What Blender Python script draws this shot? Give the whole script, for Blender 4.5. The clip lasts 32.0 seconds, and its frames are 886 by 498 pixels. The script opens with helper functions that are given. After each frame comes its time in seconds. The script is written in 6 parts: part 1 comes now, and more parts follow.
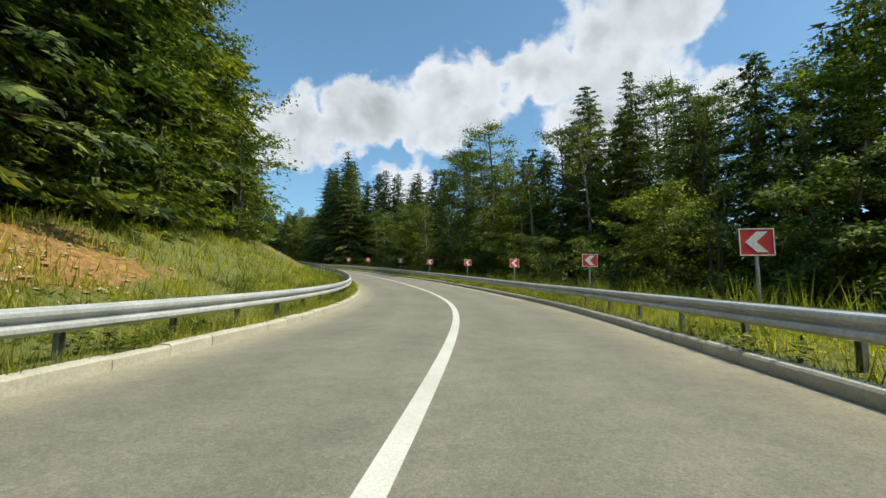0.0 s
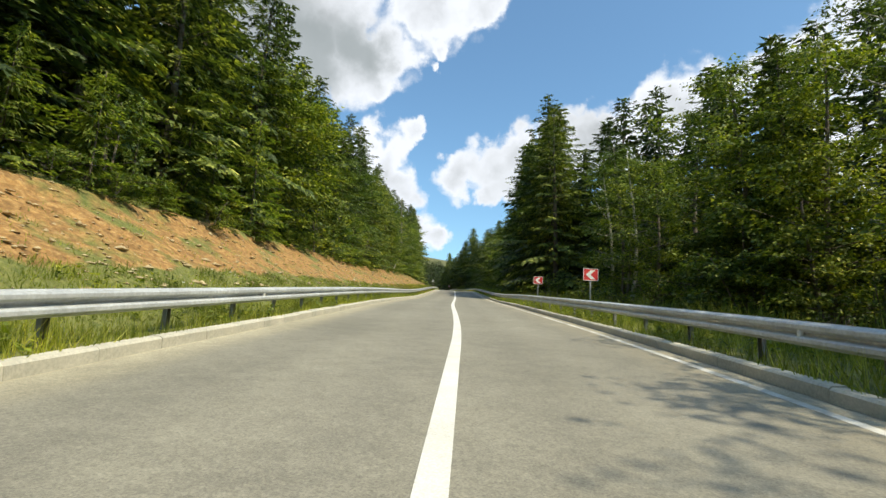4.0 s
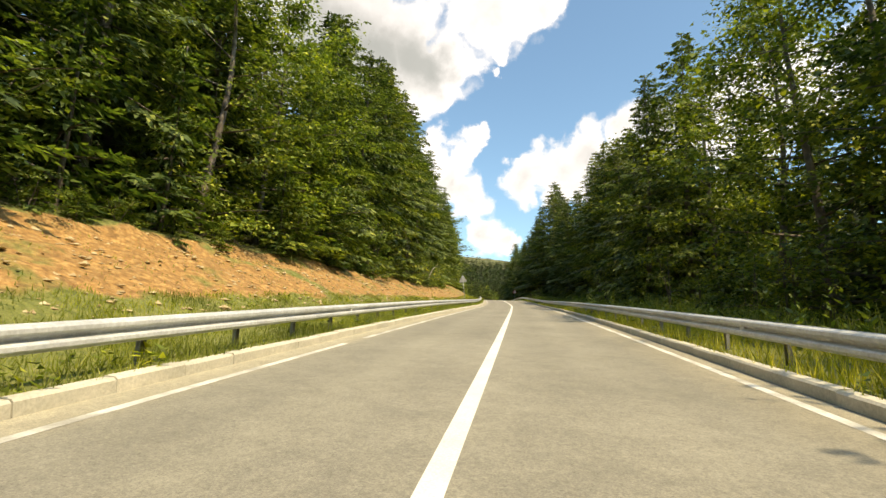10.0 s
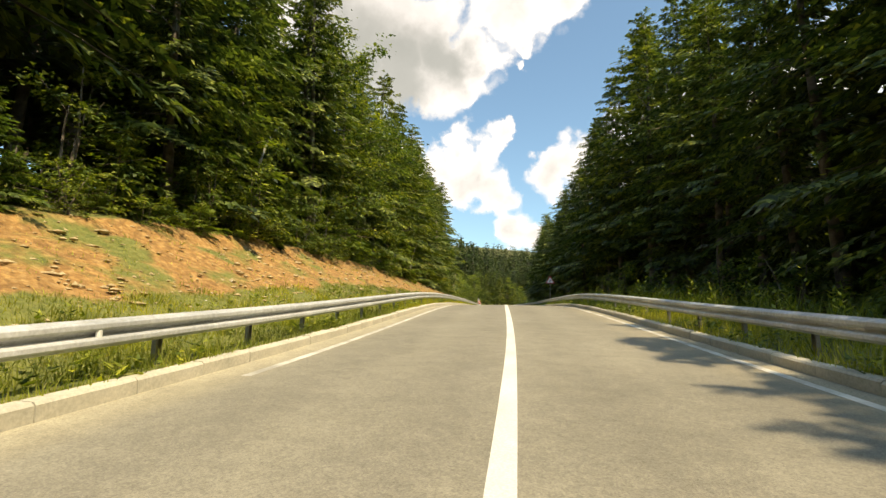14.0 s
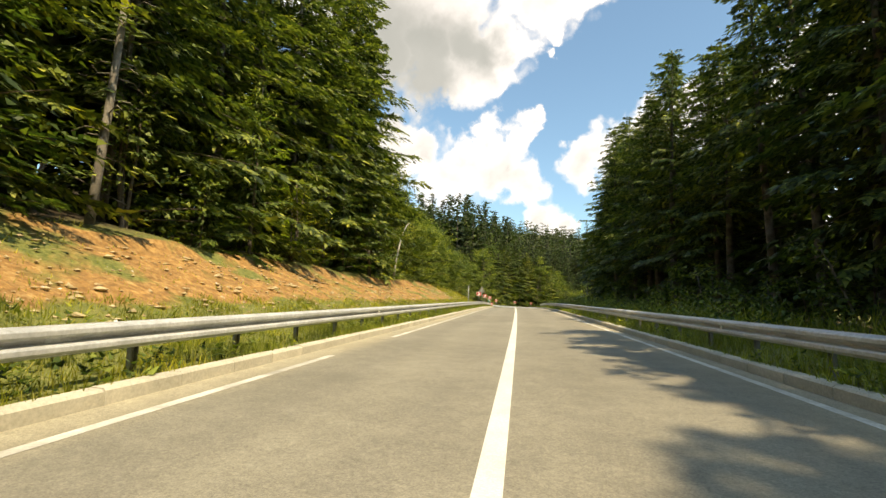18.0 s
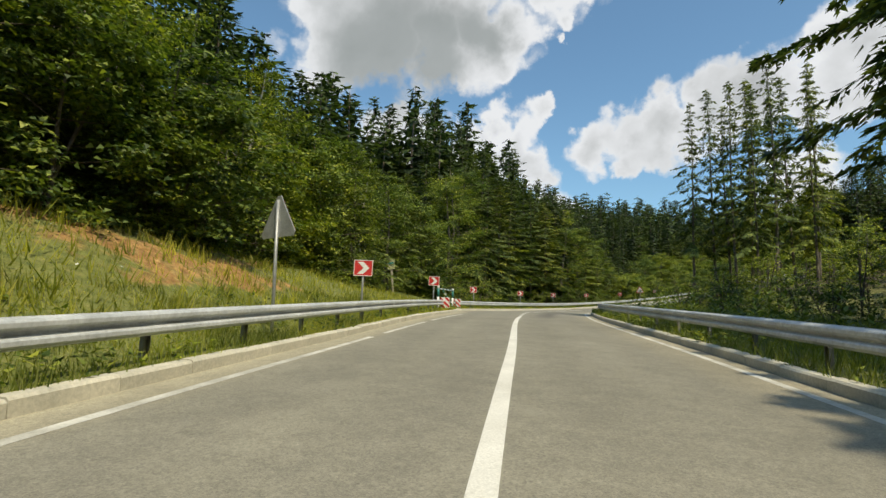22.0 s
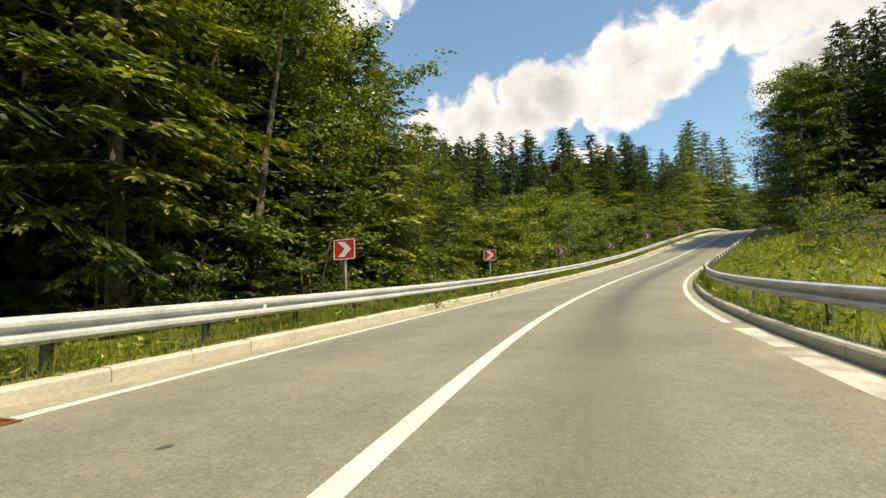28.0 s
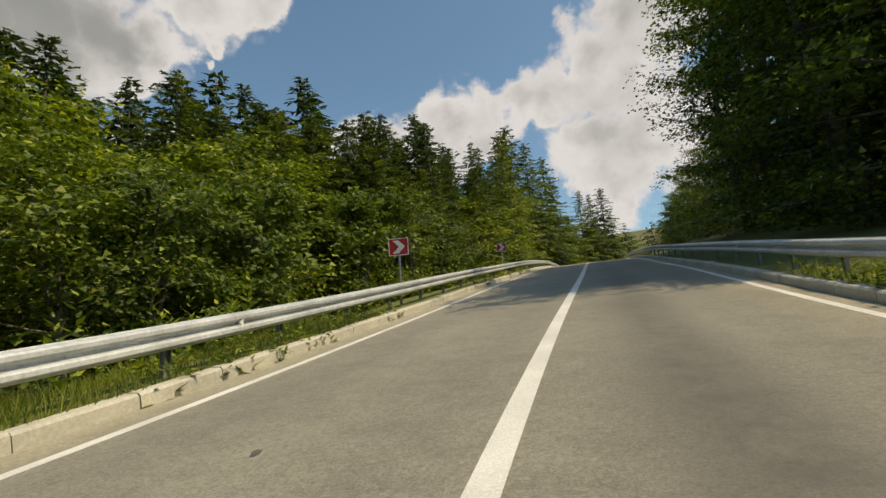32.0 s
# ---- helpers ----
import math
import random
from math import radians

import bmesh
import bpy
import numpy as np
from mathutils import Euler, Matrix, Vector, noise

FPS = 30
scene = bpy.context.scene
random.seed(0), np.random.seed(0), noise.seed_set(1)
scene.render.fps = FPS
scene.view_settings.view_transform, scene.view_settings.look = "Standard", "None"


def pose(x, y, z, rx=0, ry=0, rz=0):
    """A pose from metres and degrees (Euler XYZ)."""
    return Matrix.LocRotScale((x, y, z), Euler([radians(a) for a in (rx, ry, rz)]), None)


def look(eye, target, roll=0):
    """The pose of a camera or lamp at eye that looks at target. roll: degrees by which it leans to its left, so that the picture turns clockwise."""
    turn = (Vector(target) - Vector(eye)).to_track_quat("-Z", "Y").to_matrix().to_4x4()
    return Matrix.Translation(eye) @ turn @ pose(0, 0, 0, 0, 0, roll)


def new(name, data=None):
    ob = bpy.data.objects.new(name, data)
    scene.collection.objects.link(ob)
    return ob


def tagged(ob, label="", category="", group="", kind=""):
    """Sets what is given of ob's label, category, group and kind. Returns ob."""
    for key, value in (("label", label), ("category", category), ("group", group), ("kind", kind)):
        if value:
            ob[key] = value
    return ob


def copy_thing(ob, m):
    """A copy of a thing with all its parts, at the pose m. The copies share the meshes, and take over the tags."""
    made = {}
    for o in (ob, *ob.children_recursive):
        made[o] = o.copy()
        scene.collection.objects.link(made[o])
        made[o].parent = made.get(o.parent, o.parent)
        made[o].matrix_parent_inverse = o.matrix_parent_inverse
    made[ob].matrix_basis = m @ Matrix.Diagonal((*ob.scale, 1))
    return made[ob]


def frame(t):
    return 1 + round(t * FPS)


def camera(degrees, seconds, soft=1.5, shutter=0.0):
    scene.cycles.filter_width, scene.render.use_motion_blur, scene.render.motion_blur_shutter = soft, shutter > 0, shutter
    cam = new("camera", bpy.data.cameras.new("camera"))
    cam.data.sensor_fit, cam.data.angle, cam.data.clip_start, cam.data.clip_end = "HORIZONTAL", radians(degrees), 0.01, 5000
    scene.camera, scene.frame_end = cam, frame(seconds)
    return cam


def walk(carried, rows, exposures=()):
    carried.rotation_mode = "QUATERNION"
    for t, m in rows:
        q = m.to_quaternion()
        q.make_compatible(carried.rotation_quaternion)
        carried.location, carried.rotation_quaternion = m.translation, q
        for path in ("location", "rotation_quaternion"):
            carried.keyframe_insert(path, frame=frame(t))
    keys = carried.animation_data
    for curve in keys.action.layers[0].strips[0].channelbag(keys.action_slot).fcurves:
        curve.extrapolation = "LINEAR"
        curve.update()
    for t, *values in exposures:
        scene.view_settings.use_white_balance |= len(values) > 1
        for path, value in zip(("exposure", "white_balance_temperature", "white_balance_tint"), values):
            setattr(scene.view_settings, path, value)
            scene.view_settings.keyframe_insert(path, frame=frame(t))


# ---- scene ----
cam = camera(83.2, 32.0)
PATH = [
    (0, -0.02, -0.01, -0.01, 96.95, -0.44, 0.00),
    (0.5, 0.41, 5.86, 0.31, 97.54, -0.80, 2.68),
    (1, 0.61, 11.74, 0.68, 98.03, -1.17, 5.76),
    (1.5, 0.38, 17.64, 1.13, 98.43, -0.98, 9.13),
    (2, -0.40, 23.56, 1.63, 98.77, -0.85, 12.60),
    (2.5, -1.64, 29.45, 2.19, 99.06, -1.18, 15.97),
    (3, -3.21, 35.34, 2.76, 99.34, -1.58, 19.15),
    (3.5, -5.04, 41.27, 3.39, 99.58, -2.27, 22.08),
    (4, -7.23, 47.23, 4.06, 99.80, -2.92, 24.72),
    (4.5, -9.70, 53.32, 4.73, 99.99, -3.01, 26.90),
    (5, -12.40, 59.65, 5.41, 100.06, -3.05, 28.47),
    (5.5, -15.39, 66.35, 6.11, 99.78, -3.07, 28.80),
    (6, -18.53, 73.54, 6.83, 99.52, -3.09, 28.84),
    (6.5, -21.76, 81.11, 7.57, 99.63, -3.06, 29.57),
    (7, -25.13, 88.87, 8.35, 99.88, -3.01, 30.32),
    (7.5, -28.57, 96.75, 9.22, 100.14, -2.81, 30.96),
    (8, -32.01, 104.69, 10.12, 100.31, -2.62, 31.45),
    (8.5, -35.43, 112.68, 11.04, 100.39, -2.42, 31.88),
    (9, -38.88, 120.66, 11.96, 100.40, -2.17, 32.28),
    (9.5, -42.39, 128.62, 12.82, 100.33, -1.96, 32.65),
    (10, -45.94, 136.56, 13.65, 100.23, -1.71, 32.98),
    (10.5, -49.54, 144.43, 14.44, 100.15, -1.38, 33.29),
    (11, -53.16, 152.25, 15.20, 100.08, -1.10, 33.58),
    (11.5, -56.79, 159.98, 15.95, 100.02, -0.92, 33.81),
    (12, -60.42, 167.64, 16.66, 99.92, -0.79, 34.07),
    (12.5, -64.03, 175.24, 17.35, 99.85, -0.91, 34.49),
    (13, -67.65, 182.82, 18.04, 99.80, -1.04, 35.04),
    (13.5, -71.38, 190.40, 18.77, 99.75, -0.97, 35.65),
    (14, -75.30, 198.04, 19.58, 99.73, -0.99, 36.33),
    (14.5, -79.40, 205.71, 20.41, 99.68, -1.08, 37.02),
    (15, -83.70, 213.38, 21.27, 99.53, -1.19, 37.59),
    (15.5, -88.06, 221.05, 22.03, 98.97, -1.30, 37.94),
    (16, -92.40, 228.72, 22.59, 98.45, -1.41, 38.18),
    (16.5, -96.76, 236.38, 23.06, 98.37, -1.51, 38.55),
    (17, -101.15, 244.04, 23.48, 98.49, -1.62, 38.94),
    (17.5, -105.55, 251.69, 23.95, 98.62, -1.61, 39.32),
    (18, -109.97, 259.23, 24.44, 98.61, -1.57, 39.61),
    (18.5, -114.30, 266.56, 24.91, 98.52, -1.74, 39.85),
    (19, -118.50, 273.60, 25.36, 98.42, -1.89, 40.10),
    (19.5, -122.50, 280.29, 25.80, 98.31, -1.84, 40.34),
    (20, -126.32, 286.62, 26.20, 98.14, -1.79, 40.52),
    (20.5, -129.99, 292.58, 26.56, 97.89, -1.71, 40.60),
    (21, -133.48, 298.23, 26.90, 97.64, -1.64, 40.64),
    (21.5, -136.84, 303.58, 27.20, 97.41, -1.70, 40.63),
    (22, -140.04, 308.68, 27.48, 97.18, -1.77, 40.52),
    (22.5, -143.07, 313.56, 27.74, 96.92, -1.53, 40.26),
    (23, -145.92, 318.21, 27.97, 96.66, -1.23, 39.81),
    (23.5, -148.59, 322.67, 28.15, 96.38, -1.45, 39.11),
    (24, -150.96, 327.01, 28.30, 96.08, -1.61, 38.13),
    (24.5, -153.03, 331.27, 28.42, 95.76, -1.30, 36.82),
    (25, -154.95, 335.38, 28.50, 95.47, -0.99, 35.18),
    (25.5, -156.73, 339.39, 28.57, 95.12, -0.71, 33.00),
    (26, -158.30, 343.39, 28.64, 94.84, -0.42, 30.63),
    (26.5, -159.62, 347.46, 28.72, 94.82, -0.08, 28.42),
    (27, -160.68, 351.66, 28.82, 94.96, 0.28, 26.13),
    (27.5, -161.49, 356.01, 28.92, 95.27, 0.62, 23.80),
    (28, -162.08, 360.56, 29.06, 95.64, 1.08, 21.49),
    (28.5, -162.46, 365.28, 29.26, 96.05, 1.46, 19.18),
    (29, -162.67, 370.16, 29.50, 96.50, 1.92, 16.86),
    (29.5, -162.77, 375.13, 29.79, 97.00, 2.48, 14.48),
    (30, -162.69, 380.22, 30.13, 97.60, 3.01, 12.00),
    (30.5, -162.31, 385.40, 30.56, 98.30, 3.24, 9.47),
    (31, -161.62, 390.61, 31.06, 99.05, 3.46, 6.98),
    (31.5, -160.69, 395.87, 31.66, 99.81, 3.83, 4.60),
    (32, -159.59, 401.22, 32.35, 100.51, 4.20, 2.46),
]
EXPOSURES = [(0, -0.18, 6900, 5), (2, -0.1, 6900, 5), (4, 0.08, 7000, 7), (7, 0.25, 8150, 11), (9, 0.25, 8150, 10), (10, 0.4, 8450, 11), (11, 0.35, 8550, 11), (12, 0.1, 8250, 11), (13, 0.35, 8550, 10), (14, 0.35, 8750, 11), (18, 0.4, 8750, 11), (20, 0.1, 8450, 10), (21, -0.1, 7700, 9), (22, -0.2, 7300, 7), (23, -0.02, 7000, 5), (24, 0.15, 7000, 4), (27, 0.25, 8450, 10), (28, 0.15, 8450, 10), (29, 0.05, 8450, 11), (30, -0.2, 8500, 12), (31, -0.46, 8350, 12), (32, -0.46, 8250, 11)]
walk(cam, [(t, pose(*p)) for t, *p in PATH], EXPOSURES)

# ---------------------------------------------------------------- sun and sky
SUN_AZ, SUN_EL = 108.0, 56.0          # clockwise from +y, above the horizon
sun_to = Vector((math.sin(radians(SUN_AZ)) * math.cos(radians(SUN_EL)),
                 math.cos(radians(SUN_AZ)) * math.cos(radians(SUN_EL)), math.sin(radians(SUN_EL))))
sun = new("sun", bpy.data.lights.new("sun", "SUN"))
sun.data.energy, sun.data.angle, sun.data.color = 5.0, radians(0.53), (1.0, 0.91, 0.72)
sun.matrix_world = look(sun_to * 200, (0, 0, 0))

# cumulus puffs: azimuth to the left of +y, height above the horizon, radius (degrees)
CLOUD_NORTH = [(19.6, 17.8, 2.2), (15.4, 18.9, 3.0), (11.0, 20.6, 3.9), (6.4, 20.7, 4.1), (1.0, 22.1, 4.4), (-4.3, 23.1, 4.4), (-9.0, 25.1, 4.5), (-14.2, 27.1, 4.7), (-18.6, 29.4, 4.9), (-22.9, 31.9, 4.6), (-30.3, 22.1, 3.5)]
CLOUD_HIGH = [(49.1, 33.8, 9.8), (40.8, 33.3, 10.1), (34.9, 29.7, 6.1), (27.4, 36.8, 6.4), (20.6, 36.8, 4.0), (26.5, 31.2, 1.4), (27.3, 29.2, 1.0), (30.5, 21.4, 1.8), (30.4, 16.6, 3.1), (28.6, 11.5, 3.1), (23.0, 19.2, 3.2), (19.1, 20.2, 3.5), (15.6, 20.0, 3.1)]
CLOUD_GREY = [(51.9, 28.9, 9.3), (42.4, 31.7, 10.1), (46.1, 18.0, 5.9), (39.4, 17.5, 5.9), (34.0, 17.5, 4.5)]
CLOUD_HILL = [(34.7, 31.2, 5.0), (4.2, 13.4, 4.6)]
CLOUD_RIDGE = [(17.4, 20.8, 4.1), (11.4, 22.3, 4.2), (6.3, 22.1, 3.9), (0.1, 24.4, 4.7), (-4.6, 25.4, 4.5), (-9.4, 25.1, 4.4), (-12.3, 24.4, 3.8), (-0.8, 19.8, 3.8), (3.3, 19.7, 3.4), (13.5, 19.1, 3.1)]
CLOUD_EAST = [(-21.2, 25.6, 5.1), (-25.5, 28.9, 5.7), (-25.0, 23.5, 6.2), (-22.9, 18.2, 6.4), (-18.8, 14.8, 5.2), (36.7, 31.3, 6.5), (41.3, 31.1, 6.8), (45.1, 30.9, 5.8), (26.9, 36.0, 2.3), (6.1, 22.7, 2.7), (12.8, 23.2, 1.9), (-16.5, 20.5, 4.4), (-17.0, 16.8, 4.0)]
CLOUD_SHADE = [(49.2, 28.6, 8.6), (42.3, 27.2, 5.6), (41.7, 29.6, 4.7), (36.6, 30.8, 4.6), (42.5, 29.8, 5.0)]
CLOUD_MIDDLE = [(35.0, 20.9, 3.0), (32.2, 19.0, 3.4), (29.2, 17.1, 2.6), (29.5, 11.6, 2.6), (26.3, 11.3, 2.2), (22.6, 19.7, 3.0), (19.3, 20.7, 3.0), (47.6, 21.2, 3.4), (42.8, 19.0, 3.6), (37.4, 18.5, 3.4), (32.0, 17.3, 3.0), (28.4, 12.5, 1.6), (23.1, 18.8, 3.0), (20.0, 20.3, 2.6)]
PUFFS = CLOUD_MIDDLE + CLOUD_NORTH + CLOUD_HIGH + CLOUD_GREY + CLOUD_HILL + CLOUD_RIDGE + CLOUD_EAST


def build_sky():
    world = bpy.data.worlds.new("sky")
    scene.world = world
    world.use_nodes = True
    nt = world.node_tree
    nt.nodes.clear()
    N, Lk = nt.nodes.new, nt.links.new

    def math_node(op, a, b=None, clamp=False):
        n = N("ShaderNodeMath")
        n.operation, n.use_clamp = op, clamp
        for i, v in enumerate((a, b)):
            if v is None:
                continue
            if isinstance(v, (int, float)):
                n.inputs[i].default_value = v
            else:
                Lk(v, n.inputs[i])
        return n.outputs[0]

    sky = N("ShaderNodeTexSky")
    sky.sky_type, sky.sun_disc = "NISHITA", False
    sky.sun_elevation, sky.sun_rotation = radians(SUN_EL), radians(SUN_AZ)
    sky.altitude, sky.air_density, sky.dust_density, sky.ozone_density = 0, 1.0, 1.2, 1.0
    co = N("ShaderNodeTexCoord").outputs["Generated"]
    norm = N("ShaderNodeVectorMath")
    norm.operation = "NORMALIZE"
    Lk(co, norm.inputs[0])
    v = norm.outputs[0]
    warp = N("ShaderNodeTexNoise")
    warp.inputs["Scale"].default_value, warp.inputs["Detail"].default_value, warp.inputs["Roughness"].default_value = 8.0, 8.0, 0.58
    Lk(v, warp.inputs["Vector"])
    off = N("ShaderNodeVectorMath")
    off.operation = "MULTIPLY_ADD"
    Lk(warp.outputs["Color"], off.inputs[0])
    off.inputs[1].default_value = (0.16, 0.16, 0.16)
    off.inputs[2].default_value = (-0.08, -0.08, -0.08)
    add = N("ShaderNodeVectorMath")
    Lk(v, add.inputs[0])
    Lk(off.outputs[0], add.inputs[1])
    body = None
    for az, el, r in PUFFS:
        d = Vector((-math.sin(radians(az)) * math.cos(radians(el)), math.cos(radians(az)) * math.cos(radians(el)), math.sin(radians(el))))
        n = N("ShaderNodeVectorMath")
        n.operation = "DISTANCE"
        Lk(add.outputs[0], n.inputs[0])
        n.inputs[1].default_value = d
        h = math_node("MULTIPLY_ADD", n.outputs["Value"], -1 / radians(r))
        h.node.inputs[2].default_value = 1.0
        if body is None:
            body = h
        else:
            body = math_node("SMOOTH_MAX", body, h)
            body.node.inputs[2].default_value = 0.35
    fine = N("ShaderNodeTexNoise")
    fine.inputs["Scale"].default_value, fine.inputs["Detail"].default_value, fine.inputs["Roughness"].default_value = 11.0, 10.0, 0.62
    Lk(v, fine.inputs["Vector"])
    f2 = math_node("MULTIPLY_ADD", fine.outputs["Fac"], 0.62)
    f2.node.inputs[2].default_value = -0.33
    dens = math_node("ADD", body, f2)
    # rounded billows at two sizes
    for size, gain in ((13.0, 0.42), (31.0, 0.20)):
        cell = N("ShaderNodeTexVoronoi")
        cell.feature = "SMOOTH_F1"
        cell.inputs["Scale"].default_value, cell.inputs["Smoothness"].default_value = size, 0.35
        Lk(add.outputs[0], cell.inputs["Vector"])
        puff = math_node("MULTIPLY_ADD", cell.outputs["Distance"], -gain * 1.6)
        puff.node.inputs[2].default_value = gain * 0.72
        dens = math_node("ADD", dens, puff)
    mask = N("ShaderNodeMapRange")
    mask.interpolation_type = "SMOOTHSTEP"
    for k, val in (("From Min", -0.02), ("From Max", 0.36)):
        mask.inputs[k].default_value = val
    Lk(dens, mask.inputs["Value"])
    # grey in the thick middle, white towards the rims
    broad = N("ShaderNodeTexNoise")
    broad.inputs["Scale"].default_value, broad.inputs["Detail"].default_value = 6.0, 5.0
    Lk(v, broad.inputs["Vector"])
    thick = math_node("MULTIPLY_ADD", broad.outputs["Fac"], 0.9)
    thick.node.inputs[2].default_value = -0.30
    thick2 = math_node("ADD", thick, math_node("MULTIPLY", dens, 0.45))
    ramp = N("ShaderNodeValToRGB")
    ramp.color_ramp.elements[0].position, ramp.color_ramp.elements[0].color = 0.25, (0.94, 1.0, 1.14, 1)
    ramp.color_ramp.elements[1].position, ramp.color_ramp.elements[1].color = 0.80, (0.50, 0.54, 0.60, 1)
    Lk(thick2, ramp.inputs[0])
    hue = N("ShaderNodeMix")
    hue.data_type, hue.blend_type = "RGBA", "MULTIPLY"
    hue.inputs[0].default_value = 1.0
    Lk(sky.outputs[0], hue.inputs[6])
    hue.inputs[7].default_value = (0.93, 1.27, 1.41, 1)
    shade = None
    for az, el, r in CLOUD_SHADE:
        d = Vector((-math.sin(radians(az)) * math.cos(radians(el)), math.cos(radians(az)) * math.cos(radians(el)), math.sin(radians(el))))
        n = N("ShaderNodeVectorMath")
        n.operation = "DISTANCE"
        Lk(add.outputs[0], n.inputs[0])
        n.inputs[1].default_value = d
        h = math_node("MULTIPLY_ADD", n.outputs["Value"], -1 / radians(r))
        h.node.inputs[2].default_value = 1.0
        shade = h if shade is None else math_node("MAXIMUM", shade, h)
    dim = N("ShaderNodeMapRange")
    dim.interpolation_type = "SMOOTHSTEP"
    for k, val in (("From Min", -0.1), ("From Max", 0.7), ("To Max", 0.85)):
        dim.inputs[k].default_value = val
    Lk(shade, dim.inputs["Value"])
    tone = N("ShaderNodeMix")
    tone.data_type = "RGBA"
    Lk(dim.outputs[0], tone.inputs[0])
    Lk(ramp.outputs[0], tone.inputs[6])
    tone.inputs[7].default_value = (0.36, 0.41, 0.45, 1)
    blue = N("ShaderNodeBackground")
    blue.inputs["Strength"].default_value = 0.15
    Lk(hue.outputs[2], blue.inputs[0])
    white = N("ShaderNodeBackground")
    white.inputs["Strength"].default_value = 0.98
    Lk(tone.outputs[2], white.inputs[0])
    mix = N("ShaderNodeMixShader")
    Lk(math_node("MULTIPLY", mask.outputs[0], 0.97), mix.inputs[0])
    Lk(blue.outputs[0], mix.inputs[1])
    Lk(white.outputs[0], mix.inputs[2])
    out = N("ShaderNodeOutputWorld")
    Lk(mix.outputs[0], out.inputs[0])


build_sky()


# ---------------------------------------------------------------- materials
def material(name, rough=0.8, metal=0.0):
    m = bpy.data.materials.new(name)
    m.use_nodes = True
    p = m.node_tree.nodes["Principled BSDF"]
    p.inputs["Roughness"].default_value, p.inputs["Metallic"].default_value = rough, metal
    return m, m.node_tree, p


def noise_node(nt, scale, detail=4.0, rough=0.55, vec=None):
    n = nt.nodes.new("ShaderNodeTexNoise")
    n.inputs["Scale"].default_value, n.inputs["Detail"].default_value, n.inputs["Roughness"].default_value = scale, detail, rough
    if vec is not None:
        nt.links.new(vec, n.inputs["Vector"])
    return n


def ramp_node(nt, src, stops):
    r = nt.nodes.new("ShaderNodeValToRGB")
    el = r.color_ramp.elements
    while len(el) < len(stops):
        el.new(0.5)
    for e, (p, c) in zip(el, stops):
        e.position, e.color = p, (*c, 1)
    nt.links.new(src, r.inputs[0])
    return r


def mix_node(nt, fac, a, b, mode="MIX"):
    m = nt.nodes.new("ShaderNodeMix")
    m.data_type, m.blend_type = "RGBA", mode
    for sock, v in ((m.inputs[0], fac), (m.inputs[6], a), (m.inputs[7], b)):
        if isinstance(v, (int, float)):
            sock.default_value = v
        elif isinstance(v, tuple):
            sock.default_value = (*v, 1)
        else:
            nt.links.new(v, sock)
    return m.outputs[2]


def bump(nt, p, src, strength, dist):
    b = nt.nodes.new("ShaderNodeBump")
    b.inputs["Strength"].default_value, b.inputs["Distance"].default_value = strength, dist
    nt.links.new(src, b.inputs["Height"])
    nt.links.new(b.outputs[0], p.inputs["Normal"])


def obj_co(nt):
    return nt.nodes.new("ShaderNodeTexCoord").outputs["Object"]


def two_tone(name, a, b, scale, rough=0.8, metal=0.0, fine=None, bstr=0.3, bdist=0.01, c=None):
    m, nt, p = material(name, rough, metal)
    co = obj_co(nt)
    n = noise_node(nt, scale, 5, 0.6, co)
    col = ramp_node(nt, n.outputs[0], [(0.35, a), (0.65, b)]).outputs[0]
    f = noise_node(nt, fine or scale * 9, 6, 0.7, co)
    g = ramp_node(nt, f.outputs[0], [(0.3, (0.75, 0.75, 0.75)), (0.7, (1.15, 1.15, 1.15))]).outputs[0]
    col = mix_node(nt, 1.0, col, g, "MULTIPLY")
    nt.links.new(col, p.inputs["Base Color"])
    bump(nt, p, f.outputs[0], bstr, bdist)
    return m


def leaf_material(name, dark, light, tip, trans=0.35):
    """Foliage: each leaf takes its own tone, each plant a shift of its own."""
    m, nt, p = material(name, 0.55)
    geo = nt.nodes.new("ShaderNodeNewGeometry")
    info = nt.nodes.new("ShaderNodeObjectInfo")
    col = ramp_node(nt, geo.outputs["Random Per Island"], [(0.0, dark), (0.6, light), (0.95, tip)]).outputs[0]
    patch = noise_node(nt, 0.75, 3, 0.6, obj_co(nt))
    tone = ramp_node(nt, patch.outputs[0], [(0.34, (0.50, 0.55, 0.60)), (0.5, (1.0, 1.0, 1.0)), (0.66, (1.5, 1.40, 1.08))]).outputs[0]
    col = mix_node(nt, 1.0, col, tone, "MULTIPLY")
    shift = ramp_node(nt, info.outputs["Random"], [(0.0, (0.60, 0.68, 0.74)), (0.5, (1.0, 1.0, 1.0)), (1.0, (1.38, 1.22, 0.85))]).outputs[0]
    col = mix_node(nt, 1.0, col, shift, "MULTIPLY")
    nt.links.new(col, p.inputs["Base Color"])
    p.inputs["Specular IOR Level"].default_value = 0.3
    tr = nt.nodes.new("ShaderNodeBsdfTranslucent")
    bright = mix_node(nt, 1.0, col, (1.5, 1.7, 0.7), "MULTIPLY")
    nt.links.new(bright, tr.inputs[0])
    mx = nt.nodes.new("ShaderNodeMixShader")
    mx.inputs[0].default_value = trans
    nt.links.new(p.outputs[0], mx.inputs[1])
    nt.links.new(tr.outputs[0], mx.inputs[2])
    nt.links.new(mx.outputs[0], nt.nodes["Material Output"].inputs[0])
    return m


